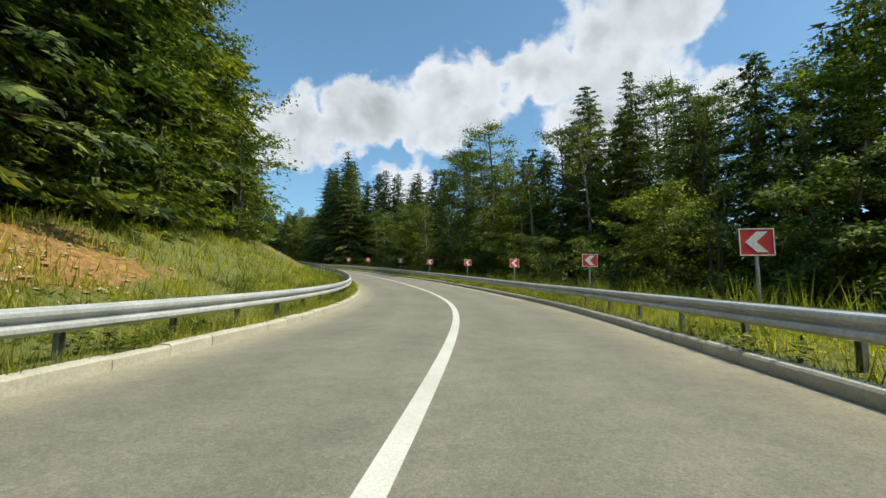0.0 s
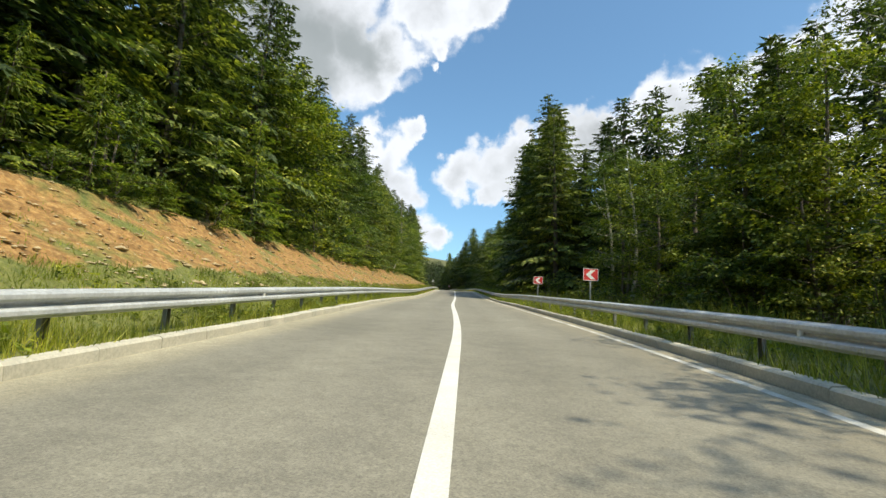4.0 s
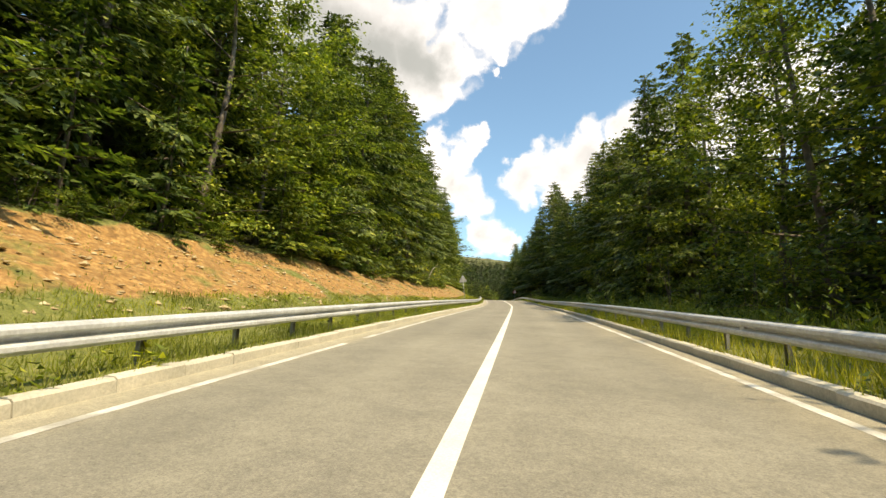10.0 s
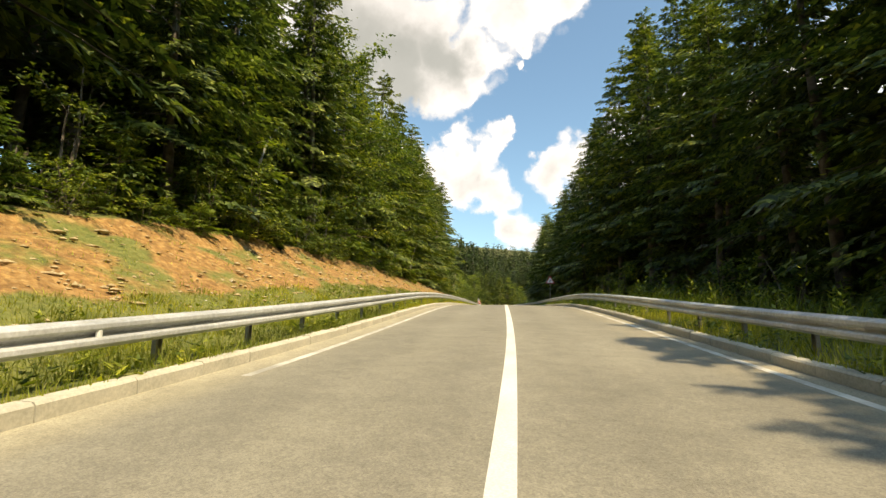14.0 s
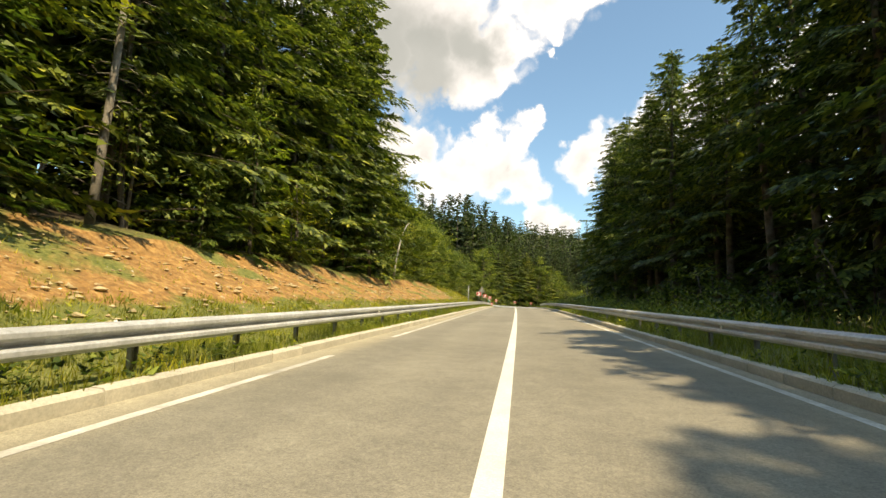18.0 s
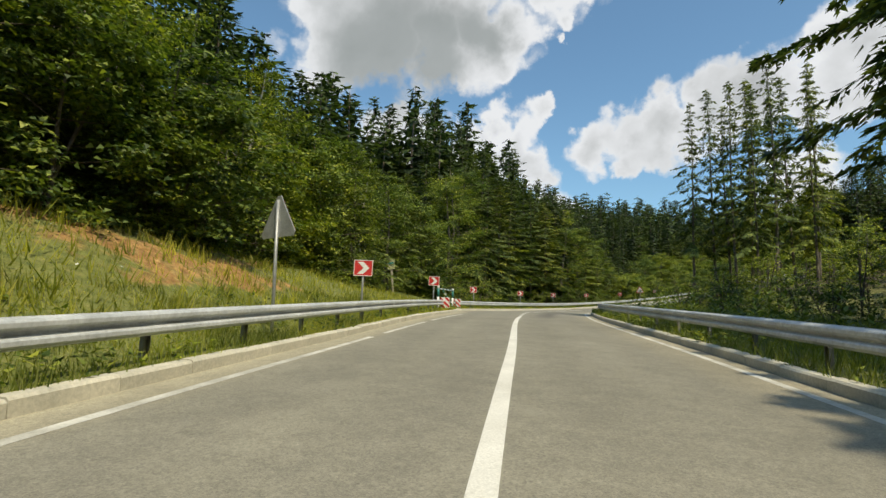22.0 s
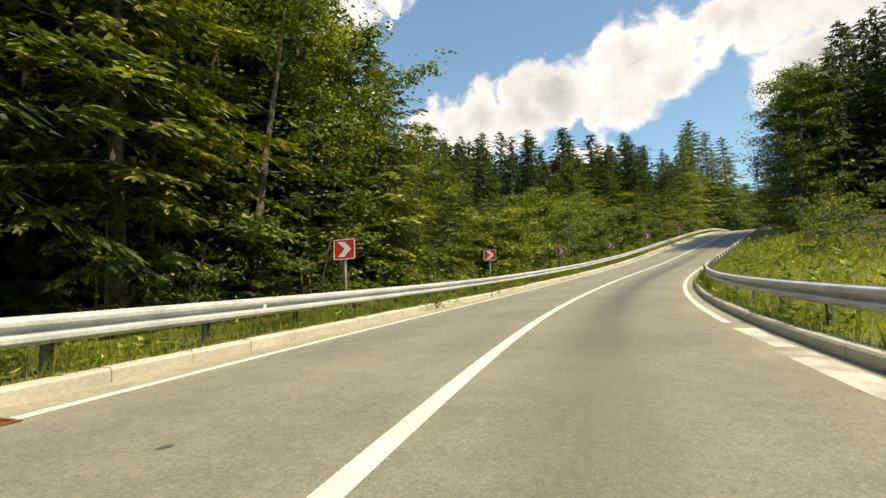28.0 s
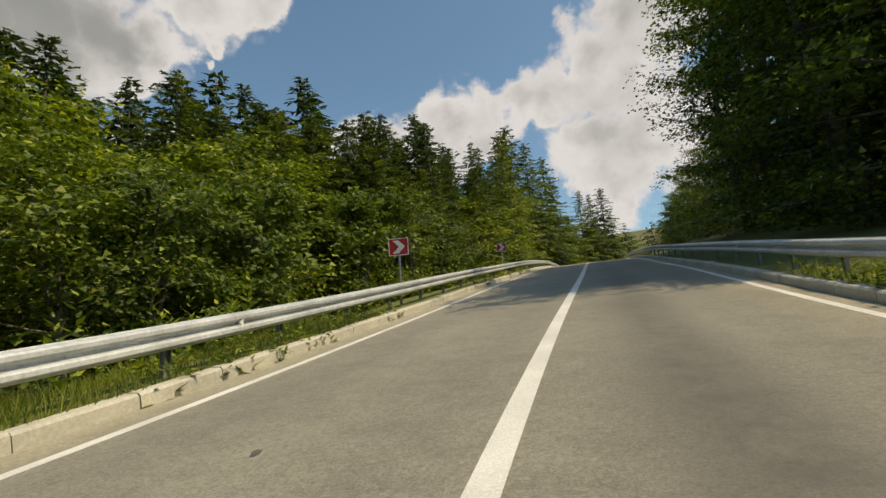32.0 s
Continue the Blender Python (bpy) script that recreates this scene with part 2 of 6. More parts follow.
def asphalt_material():
    m, nt, p = material("asphalt", 0.85)
    co = obj_co(nt)
    uv = nt.nodes.new("ShaderNodeUVMap").outputs[0]
    grit = noise_node(nt, 75, 4, 0.75, co)
    patch = noise_node(nt, 0.35, 5, 0.6, co)
    mid = noise_node(nt, 3.5, 4, 0.6, co)
    base = ramp_node(nt, patch.outputs[0], [(0.3, (0.196, 0.186, 0.152)), (0.7, (0.258, 0.244, 0.200))]).outputs[0]
    g = ramp_node(nt, grit.outputs[0], [(0.28, (0.55, 0.55, 0.55)), (0.5, (1.0, 1.0, 1.0)), (0.72, (1.36, 1.34, 1.30))]).outputs[0]
    col = mix_node(nt, 1.0, base, g, "MULTIPLY")
    q = ramp_node(nt, mid.outputs[0], [(0.35, (0.9, 0.9, 0.9)), (0.65, (1.07, 1.07, 1.06))]).outputs[0]
    col = mix_node(nt, 1.0, col, q, "MULTIPLY")
    chips = noise_node(nt, 24, 3, 0.8, co)
    col = mix_node(nt, 1.0, col, ramp_node(nt, chips.outputs[0], [(0.3, (0.8, 0.8, 0.8)), (0.5, (1.0, 1.0, 1.0)), (0.7, (1.2, 1.2, 1.18))]).outputs[0], "MULTIPLY")
    # polished wheel tracks and dusty margins run along the lanes
    sep = nt.nodes.new("ShaderNodeSeparateXYZ")
    nt.links.new(uv, sep.inputs[0])
    wob = nt.nodes.new("ShaderNodeMath")
    wob.operation = "MULTIPLY_ADD"
    nt.links.new(patch.outputs[0], wob.inputs[0])
    wob.inputs[1].default_value = 0.06
    nt.links.new(sep.outputs[0], wob.inputs[2])
    tracks = ramp_node(nt, wob.outputs[0], [(0.0, (1.75, 1.68, 1.5)), (0.085, (1.35, 1.30, 1.18)), (0.14, (0.98, 0.98, 0.98)), (0.24, (0.9, 0.9, 0.91)), (0.32, (1.03, 1.03, 1.03)),
                                            (0.45, (0.92, 0.92, 0.93)), (0.54, (1.02, 1.02, 1.02)), (0.65, (0.9, 0.9, 0.9)), (0.75, (1.03, 1.03, 1.03)), (0.86, (0.93, 0.93, 0.93)),
                                            (0.95, (1.12, 1.08, 1.0)), (1.0, (1.35, 1.28, 1.15))]).outputs[0]
    col = mix_node(nt, 1.0, col, tracks, "MULTIPLY")
    oil = nt.nodes.new("ShaderNodeAttribute")
    oil.attribute_name = "stain"
    rag = nt.nodes.new("ShaderNodeMath")
    rag.operation, rag.use_clamp = "MULTIPLY", True
    nt.links.new(oil.outputs["Fac"], rag.inputs[0])
    nt.links.new(ramp_node(nt, mid.outputs[0], [(0.3, (0.5, 0.5, 0.5)), (0.7, (1.2, 1.2, 1.2))]).outputs[0], rag.inputs[1])
    col = mix_node(nt, rag.outputs[0], col, (0.085, 0.08, 0.072))
    # hairline cracks and tar seams, only here and there
    crk = nt.nodes.new("ShaderNodeTexVoronoi")
    crk.feature = "DISTANCE_TO_EDGE"
    crk.inputs["Scale"].default_value = 0.22
    wv = nt.nodes.new("ShaderNodeVectorMath")
    wv.operation = "MULTIPLY_ADD"
    nt.links.new(mid.outputs["Color"], wv.inputs[0])
    wv.inputs[1].default_value = (0.6, 0.6, 0.6)
    nt.links.new(co, wv.inputs[2])
    nt.links.new(wv.outputs[0], crk.inputs["Vector"])
    thin = ramp_node(nt, crk.outputs["Distance"], [(0.0, (1, 1, 1)), (0.0035, (0, 0, 0))]).outputs[0]
    gate = ramp_node(nt, patch.outputs[0], [(0.64, (0, 0, 0)), (0.70, (0.6, 0.6, 0.6))]).outputs[0]
    col = mix_node(nt, mix_node(nt, 1.0, thin, gate, "MULTIPLY"), col, (0.06, 0.058, 0.055))
    nt.links.new(col, p.inputs["Base Color"])
    bump(nt, p, grit.outputs[0], 0.5, 0.006)
    return m


def soil_material():
    """Ground: grass-brown by default, raw orange subsoil where the 'cut' attribute says so, needle litter in the wood."""
    m, nt, p = material("earth_and_grass", 0.95)
    co = obj_co(nt)
    cut = nt.nodes.new("ShaderNodeAttribute")
    cut.attribute_name = "cut"
    wood = nt.nodes.new("ShaderNodeAttribute")
    wood.attribute_name = "wood"
    n1 = noise_node(nt, 0.45, 5, 0.6, co)
    n2 = noise_node(nt, 6, 6, 0.7, co)
    vor = nt.nodes.new("ShaderNodeTexVoronoi")
    vor.inputs["Scale"].default_value = 5.5
    vor.inputs["Randomness"].default_value = 1.0
    nt.links.new(co, vor.inputs["Vector"])
    grass = ramp_node(nt, n2.outputs[0], [(0.3, (0.075, 0.10, 0.022)), (0.55, (0.17, 0.18, 0.045)), (0.75, (0.26, 0.23, 0.09))]).outputs[0]
    n3 = noise_node(nt, 38, 5, 0.75, co)
    grit = ramp_node(nt, n3.outputs[0], [(0.3, (0.55, 0.58, 0.5)), (0.5, (1.0, 1.0, 1.0)), (0.7, (1.4, 1.35, 1.25))]).outputs[0]
    grass = mix_node(nt, 1.0, grass, grit, "MULTIPLY")
    orange = ramp_node(nt, n2.outputs[0], [(0.25, (0.145, 0.075, 0.030)), (0.5, (0.32, 0.180, 0.062)), (0.72, (0.50, 0.335, 0.145))]).outputs[0]
    stones = ramp_node(nt, vor.outputs["Color"], [(0.3, (0.75, 0.7, 0.66)), (0.8, (1.3, 1.25, 1.15))]).outputs[0]
    orange = mix_node(nt, 0.6, orange, mix_node(nt, 1.0, orange, stones, "MULTIPLY"))
    orange = mix_node(nt, 0.6, orange, mix_node(nt, 1.0, orange, grit, "MULTIPLY"))
    litter = ramp_node(nt, n2.outputs[0], [(0.3, (0.035, 0.026, 0.015)), (0.7, (0.10, 0.07, 0.038))]).outputs[0]
    jag = nt.nodes.new("ShaderNodeMath")
    jag.operation = "MULTIPLY_ADD"
    nt.links.new(n1.outputs[0], jag.inputs[0])
    jag.inputs[1].default_value = 1.3
    nt.links.new(cut.outputs["Fac"], jag.inputs[2])
    f = ramp_node(nt, jag.outputs[0], [(0.98, (0, 0, 0)), (1.0, (1, 1, 1))])
    f.color_ramp.elements[0].position = 0.90
    half = nt.nodes.new("ShaderNodeMath")
    half.operation = "MULTIPLY"
    nt.links.new(jag.outputs[0], half.inputs[0])
    half.inputs[1].default_value = 0.8
    nt.links.new(half.outputs[0], f.inputs[0])
    col = mix_node(nt, f.outputs[0], grass, orange)
    col = mix_node(nt, wood.outputs["Fac"], col, litter)
    nt.links.new(col, p.inputs["Base Color"])
    mx = nt.nodes.new("ShaderNodeMath")
    mx.operation = "ADD"
    nt.links.new(n2.outputs[0], mx.inputs[0])
    nt.links.new(vor.outputs["Distance"], mx.inputs[1])
    bump(nt, p, mx.outputs[0], 0.9, 0.06)
    return m


M_ASPHALT = asphalt_material()
M_EARTH = soil_material()
M_PAINT = two_tone("road_paint", (0.62, 0.61, 0.57), (0.76, 0.75, 0.71), 1.2, 0.7, fine=60, bstr=0.2, bdist=0.003)
M_PAINT_OLD = two_tone("worn_road_paint", (0.34, 0.33, 0.29), (0.70, 0.69, 0.64), 1.6, 0.8, fine=45, bstr=0.2, bdist=0.003)
M_PAINT_FAINT = two_tone("almost_gone_road_paint", (0.21, 0.205, 0.18), (0.40, 0.39, 0.35), 2.2, 0.85, fine=45, bstr=0.2, bdist=0.003)
M_KERB = two_tone("kerb_concrete", (0.42, 0.40, 0.33), (0.60, 0.56, 0.46), 1.1, 0.9, fine=26, bstr=0.4, bdist=0.006)
M_ZINC = two_tone("galvanised_steel", (0.46, 0.48, 0.49), (0.64, 0.66, 0.67), 1.5, 0.45, 0.15, fine=18, bstr=0.08, bdist=0.003)
M_POST = two_tone("weathered_steel_post", (0.20, 0.20, 0.19), (0.33, 0.33, 0.31), 4, 0.6, 0.4, fine=30, bstr=0.1)
M_RED = two_tone("reflective_red", (0.55, 0.03, 0.03), (0.66, 0.045, 0.04), 3, 0.45, bstr=0.03)
M_WHITE = two_tone("reflective_white", (0.72, 0.73, 0.72), (0.82, 0.82, 0.80), 3, 0.45, bstr=0.03)
M_BACK = two_tone("grey_sign_back", (0.30, 0.31, 0.31), (0.42, 0.43, 0.43), 5, 0.5, 0.5, bstr=0.05)
M_GREEN = two_tone("chipped_green_paint", (0.02, 0.16, 0.15), (0.04, 0.25, 0.22), 6, 0.5, bstr=0.1)
M_BLACK = two_tone("black_paint", (0.015, 0.015, 0.015), (0.03, 0.03, 0.03), 6, 0.5, bstr=0.05)
M_BARK = two_tone("spruce_bark", (0.07, 0.055, 0.042), (0.20, 0.17, 0.14), 3, 0.95, fine=22, bstr=0.8, bdist=0.03)
M_BARK_PALE = two_tone("pale_bark", (0.26, 0.24, 0.20), (0.46, 0.44, 0.39), 3, 0.9, fine=25, bstr=0.5, bdist=0.02)
M_BARK_GREY = two_tone("weathered_grey_bark", (0.15, 0.13, 0.105), (0.31, 0.28, 0.23), 3, 0.95, fine=22, bstr=0.7, bdist=0.02)
M_NEEDLE = leaf_material("spruce_needles", (0.021, 0.039, 0.014), (0.100, 0.140, 0.037), (0.27, 0.305, 0.082), 0.22)
# darker copy of the spruce needles, for all spruces behind the edge rows
M_NEEDLE_DARK = leaf_material("spruce_needles_darker", (0.014, 0.027, 0.012), (0.056, 0.083, 0.027), (0.135, 0.165, 0.052), 0.25)
M_NEEDLE_Y = leaf_material("young_fir_needles", (0.042, 0.078, 0.022), (0.118, 0.165, 0.038), (0.24, 0.285, 0.068), 0.38)
M_LEAF = leaf_material("broad_leaves", (0.036, 0.068, 0.014), (0.134, 0.184, 0.035), (0.285, 0.32, 0.062), 0.27)
M_GRASS = leaf_material("grass_blades", (0.12, 0.15, 0.024), (0.27, 0.285, 0.048), (0.40, 0.38, 0.12), 0.50)
M_STONE = two_tone("subsoil_stone", (0.32, 0.225, 0.115), (0.55, 0.45, 0.27), 7, 0.95, fine=50, bstr=0.5)
M_FLOWER = two_tone("white_petals", (0.7, 0.7, 0.66), (0.82, 0.82, 0.78), 9, 0.7, bstr=0.05)
M_BOARD = two_tone("yellow_board", (0.42, 0.42, 0.22), (0.60, 0.58, 0.34), 4, 0.7, bstr=0.05)
M_WOODPOST = two_tone("weathered_wood", (0.26, 0.23, 0.18), (0.42, 0.38, 0.31), 5, 0.9, bstr=0.4)
M_TAR = two_tone("old_tar", (0.085, 0.082, 0.074), (0.15, 0.145, 0.13), 9, 0.8, fine=60, bstr=0.4)
# dark patches on the road: distance along it, place across it, radius
TAR_SPOTS = [(19.0, -1.96, 0.16), (18.7, -1.50, 0.08), (18.1, -0.96, 0.10), (15.7, -2.70, 0.16), (14.5, -2.00, 0.10), (39.2, -1.95, 0.20), (38.8, -1.78, 0.15), (39.7, -1.77, 0.14), (38.9, -1.51, 0.08), (371.6, 0.09, 0.16), (372.5, -1.80, 0.16), (368.4, 2.04, 0.12), (401.5, -1.23, 0.05), (442.9, -1.38, 0.05), (131.2, -0.77, 0.04), (270.3, -1.32, 0.04), (305.2, -2.96, 0.05)]
M_RUST = two_tone("rusty_iron", (0.16, 0.06, 0.03), (0.30, 0.13, 0.07), 9, 0.8, 0.4, bstr=0.3)

# ---------------------------------------------------------------- the road's line
LOWER_ROAD = [
    (-3.07, -17.74, -1.62),
    (-0.52, 0.07, -0.95),
    (0.13, 18.37, 0.27),
    (-3.49, 36.33, 1.98),
    (-9.93, 53.50, 3.84),
    (-17.38, 70.28, 5.58),
    (-24.63, 87.14, 7.19),
    (-31.98, 103.96, 9.05),
    (-39.37, 120.75, 10.96),
    (-46.85, 137.51, 12.75),
    (-54.46, 154.21, 14.41),
    (-62.16, 170.87, 15.97),
    (-70.03, 187.45, 17.49),
    (-78.44, 203.76, 19.20),
    (-87.43, 219.76, 20.98),
    (-96.47, 235.73, 22.09),
]
UPPER_ROAD = [
    (-105.65, 251.63, 22.99),
    (-115.05, 267.39, 23.97),
    (-124.55, 283.09, 24.96),
    (-134.11, 298.76, 25.93),
    (-143.74, 314.38, 26.79),
    (-153.14, 330.14, 27.41),
    (-160.32, 346.99, 27.78),
    (-163.58, 365.02, 28.34),
    (-163.42, 383.34, 29.48),
    (-160.03, 401.36, 31.46),
    (-155.22, 419.08, 34.30),
    (-150.40, 436.80, 37.06),
    (-145.59, 454.51, 39.26),
    (-140.16, 472.05, 40.36),
    (-132.34, 488.66, 40.36),
    (-121.50, 503.48, 39.81),
    (-108.03, 515.96, 39.08),
]
STATIONS = np.array(LOWER_ROAD + UPPER_ROAD)


def spline(pts, n):
    q = np.vstack([2 * pts[0] - pts[1], pts, 2 * pts[-1] - pts[-2]])
    u = (np.arange(n) / n)[:, None]
    out = []
    for i in range(1, len(q) - 2):
        a, b, c, d = q[i - 1:i + 3]
        out.append(0.5 * (2 * b + (c - a) * u + (2 * a - 5 * b + 4 * c - d) * u * u + (3 * b - a - 3 * c + d) * u ** 3))
    return np.vstack(out + [pts[-1:]])


LINE = spline(STATIONS, 40)
ARC = np.r_[0, np.cumsum(np.linalg.norm(np.diff(LINE[:, :2], axis=0), axis=1))]
ARC -= ARC[40]
S0, S1 = float(ARC[0]), float(ARC[-1])
DIR = np.gradient(LINE[:, :2], axis=0)
DIR /= np.linalg.norm(DIR, axis=1, keepdims=True)


def on_road(s, lat, h=0.0):
    """World points at the distance s along the road, lat to the right of its middle, h above its surface."""
    s, lat, h = np.broadcast_arrays(np.asarray(s, float), np.asarray(lat, float), np.asarray(h, float))
    x, y, z = (np.interp(s, ARC, LINE[:, k]) for k in range(3))
    dx, dy = np.interp(s, ARC, DIR[:, 0]), np.interp(s, ARC, DIR[:, 1])
    return np.stack([x + lat * dy, y - lat * dx, z + h], -1)


def heading(s):
    """Degrees to the left of +y."""
    return math.degrees(math.atan2(-float(np.interp(s, ARC, DIR[:, 0])), float(np.interp(s, ARC, DIR[:, 1]))))


def slope(s):
    a, b = on_road(s - 1, 0), on_road(s + 1, 0)
    return math.degrees(math.atan2(b[2] - a[2], 2))


EDGE_LEFT, EDGE_RIGHT = 3.40, 3.42     # from the road's middle to its kerbs


def left_edge(s):
    return EDGE_LEFT + np.interp(s, [352, 364, 368, 370.5, 372.5, 375, 379, 385, 390], [0, 0.3, 0.45, 0.8, 1.2, 1.9, 1.3, 0.3, 0])


BANK_L = ([-40, 0, 30, 60, 128, 165, 185, 200, 215, 232, 257, 283, 317, 336, 350, 360, 368, 376, 385, 400, 420, 440, 540],
          [2.2, 2.2, 2.4, 2.7, 2.6, 2.4, 2.2, 2.05, 2.1, 2.6, 2.5, 2.4, 2.0, 2.4, 2.6, 2.0, 1.45, 1.2, 0.4, -0.2, -0.6, -0.8, -0.8])
BANK_R = ([-40, 0, 300, 345, 370, 400, 440, 540], [-0.3, -0.3, -0.1, 0.1, 0.4, 0.9, 1.2, 1.0])
CUT = ([-40, -5, 9, 16, 26, 40, 58, 75, 130, 138, 146, 152, 300, 325, 337, 345, 352, 359, 366], [0.75, 0.75, 0.7, 0.25, 0.25, 0.48, 0.6, 0.65, 0.64, 0.58, 0.56, 0.64, 0.62, 0.62, 0.56, 0.46, 0.52, 0.44, 0.0])


def rise(s, lat):
    """The ground's height over the road's surface."""
    s, lat = np.broadcast_arrays(np.asarray(s, float), np.asarray(lat, float))
    d = np.abs(lat)
    left = lat < 0
    edge = np.where(left, left_edge(s), EDGE_RIGHT)
    top = np.where(left, np.interp(s, *BANK_L), np.interp(s, *BANK_R))
    toe = np.where(left, edge + 1.2, edge + 1.5)
    u = np.clip((d - toe) / (10.0 - toe), 0, 1)
    z = 0.11 + (top - 0.11) * (0.75 * u + 0.25 * u * u * (3 - 2 * u))
    # torn lip of turf along the top of the raw bank
    z = z + np.where(left, 0.30 * np.clip((d - 9.5) / 0.25, 0, 1) * np.interp(s, [20, 45, 330, 345], [0, 1, 1, 0]), 0)
    k = np.where(left, np.interp(s, [340, 370], [0.22, 0.0]), np.interp(s, [370, 420], [-0.03, 0.12]))
    z = z + k * np.maximum(d - 10, 0)
    z = z + np.where(left, 0.24 * np.maximum(d - 16, 0) * np.interp(s, [340, 380], [0.2, 1.0]), 0)
    return np.where(d < edge + 0.02, -0.06, z)


def wobble(x, y):
    rough = 0.05 * np.sin(x * 5.1 + 2 * np.sin(y * 3.3)) * np.sin(y * 4.7 + 1.5 * np.sin(x * 2.9)) + 0.05 * np.sin(x * 3.4 - y * 2.7)
    return rough + 0.10 * np.sin(x * 0.9 + 1.3 * np.sin(y * 0.37)) * np.cos(y * 0.8 + 0.6) + 0.06 * np.sin(x * 2.3 + y * 1.7) * np.cos(y * 2.9 - x)


def ground_at(s, lat):
    p = on_road(s, lat, rise(s, lat))
    d = np.abs(np.asarray(lat, float))
    p[..., 2] += wobble(p[..., 0], p[..., 1]) * np.clip((d - 5.0) / 3, 0, 1)
    return p


# ---------------------------------------------------------------- mesh tools
def mesh(name, verts, faces, mat, smooth=False):
    me = bpy.data.meshes.new(name)
    me.from_pydata(np.asarray(verts, float).tolist(), [], faces if isinstance(faces, list) else faces.tolist())
    me.materials.append(mat)
    if smooth:
        me.polygons.foreach_set("use_smooth", [True] * len(me.polygons))
    me.update()
    return me


def part(name, me, parent, label="", m=None):
    ob = new(name, me)
    ob.parent = parent
    if m is not None:
        ob.matrix_basis = m
    if label:
        tagged(ob, label)
    return ob


def thing(name, label, category, group="", kind="", m=None, data=None):
    ob = new(name, data)
    if m is not None:
        ob.matrix_basis = m
    return tagged(ob, label, category, group, kind)


def from_bm(name, bm, mat, smooth=False):
    me = bpy.data.meshes.new(name)
    bm.to_mesh(me)
    bm.free()
    me.materials.append(mat)
    if smooth:
        me.polygons.foreach_set("use_smooth", [True] * len(me.polygons))
    return me


def box(name, mat, size, bevel=0.0, at=(0, 0, 0), m=None):
    bm = bmesh.new()
    bmesh.ops.create_cube(bm, size=1, matrix=Matrix.Translation(at) @ Matrix.Diagonal((*size, 1)))
    if bevel:
        bmesh.ops.bevel(bm, geom=bm.edges[:], offset=bevel, segments=2, affect="EDGES")
    if m is not None:
        bmesh.ops.transform(bm, matrix=m, verts=bm.verts[:])
    return from_bm(name, bm, mat)


def tube(points, radii, sides=8):
    """Verts and quads of a tube along points, closed at both ends."""
    pts = np.asarray(points, float)
    tan = np.gradient(pts, axis=0)
    tan /= np.linalg.norm(tan, axis=1, keepdims=True) + 1e-9
    ref = np.where(np.abs(tan[:, 2:3]) > 0.9, np.array([[1.0, 0, 0]]), np.array([[0, 0, 1.0]]))
    a = np.cross(tan, ref)
    a /= np.linalg.norm(a, axis=1, keepdims=True)
    b = np.cross(tan, a)
    th = np.arange(sides) * 2 * np.pi / sides
    r = np.asarray(radii, float)[:, None, None]
    v = pts[:, None] + r * (np.cos(th)[None, :, None] * a[:, None] + np.sin(th)[None, :, None] * b[:, None])
    n = len(pts)
    f = [[i * sides + k, i * sides + (k + 1) % sides, (i + 1) * sides + (k + 1) % sides, (i + 1) * sides + k] for i in range(n - 1) for k in range(sides)]
    f += [list(range(sides))[::-1], list(range((n - 1) * sides, n * sides))]
    return v.reshape(-1, 3), f


def joined(pieces):
    vs, fs, n = [], [], 0
    for v, f in pieces:
        vs.append(np.asarray(v, float))
        fs += [[i + n for i in q] for q in f]
        n += len(v)
    return np.vstack(vs), fs


# ---------------------------------------------------------------- ground and road
def far_height(p):
    """Height of the land away from the road, and the distance from its middle."""
    line, arc, way = LINE[::20], ARC[::20], DIR[::20]
    dist = np.linalg.norm(p[:, None, :2] - line[None, :, :2], axis=2)
    i = dist.argmin(1)
    dd = dist[np.arange(len(p)), i]
    off = p[:, :2] - line[i, :2]
    side = np.where(off[:, 0] * way[i, 1] - off[:, 1] * way[i, 0] < 0, -1, 1)
    z = line[i, 2] + rise(arc[i], side * np.clip(dd, 6, 58))
    return z + np.clip(dd - 58, 0, 400) * np.where(side < 0, np.interp(arc[i], [380, 440], [0.13, 0.25]), -0.03), dd


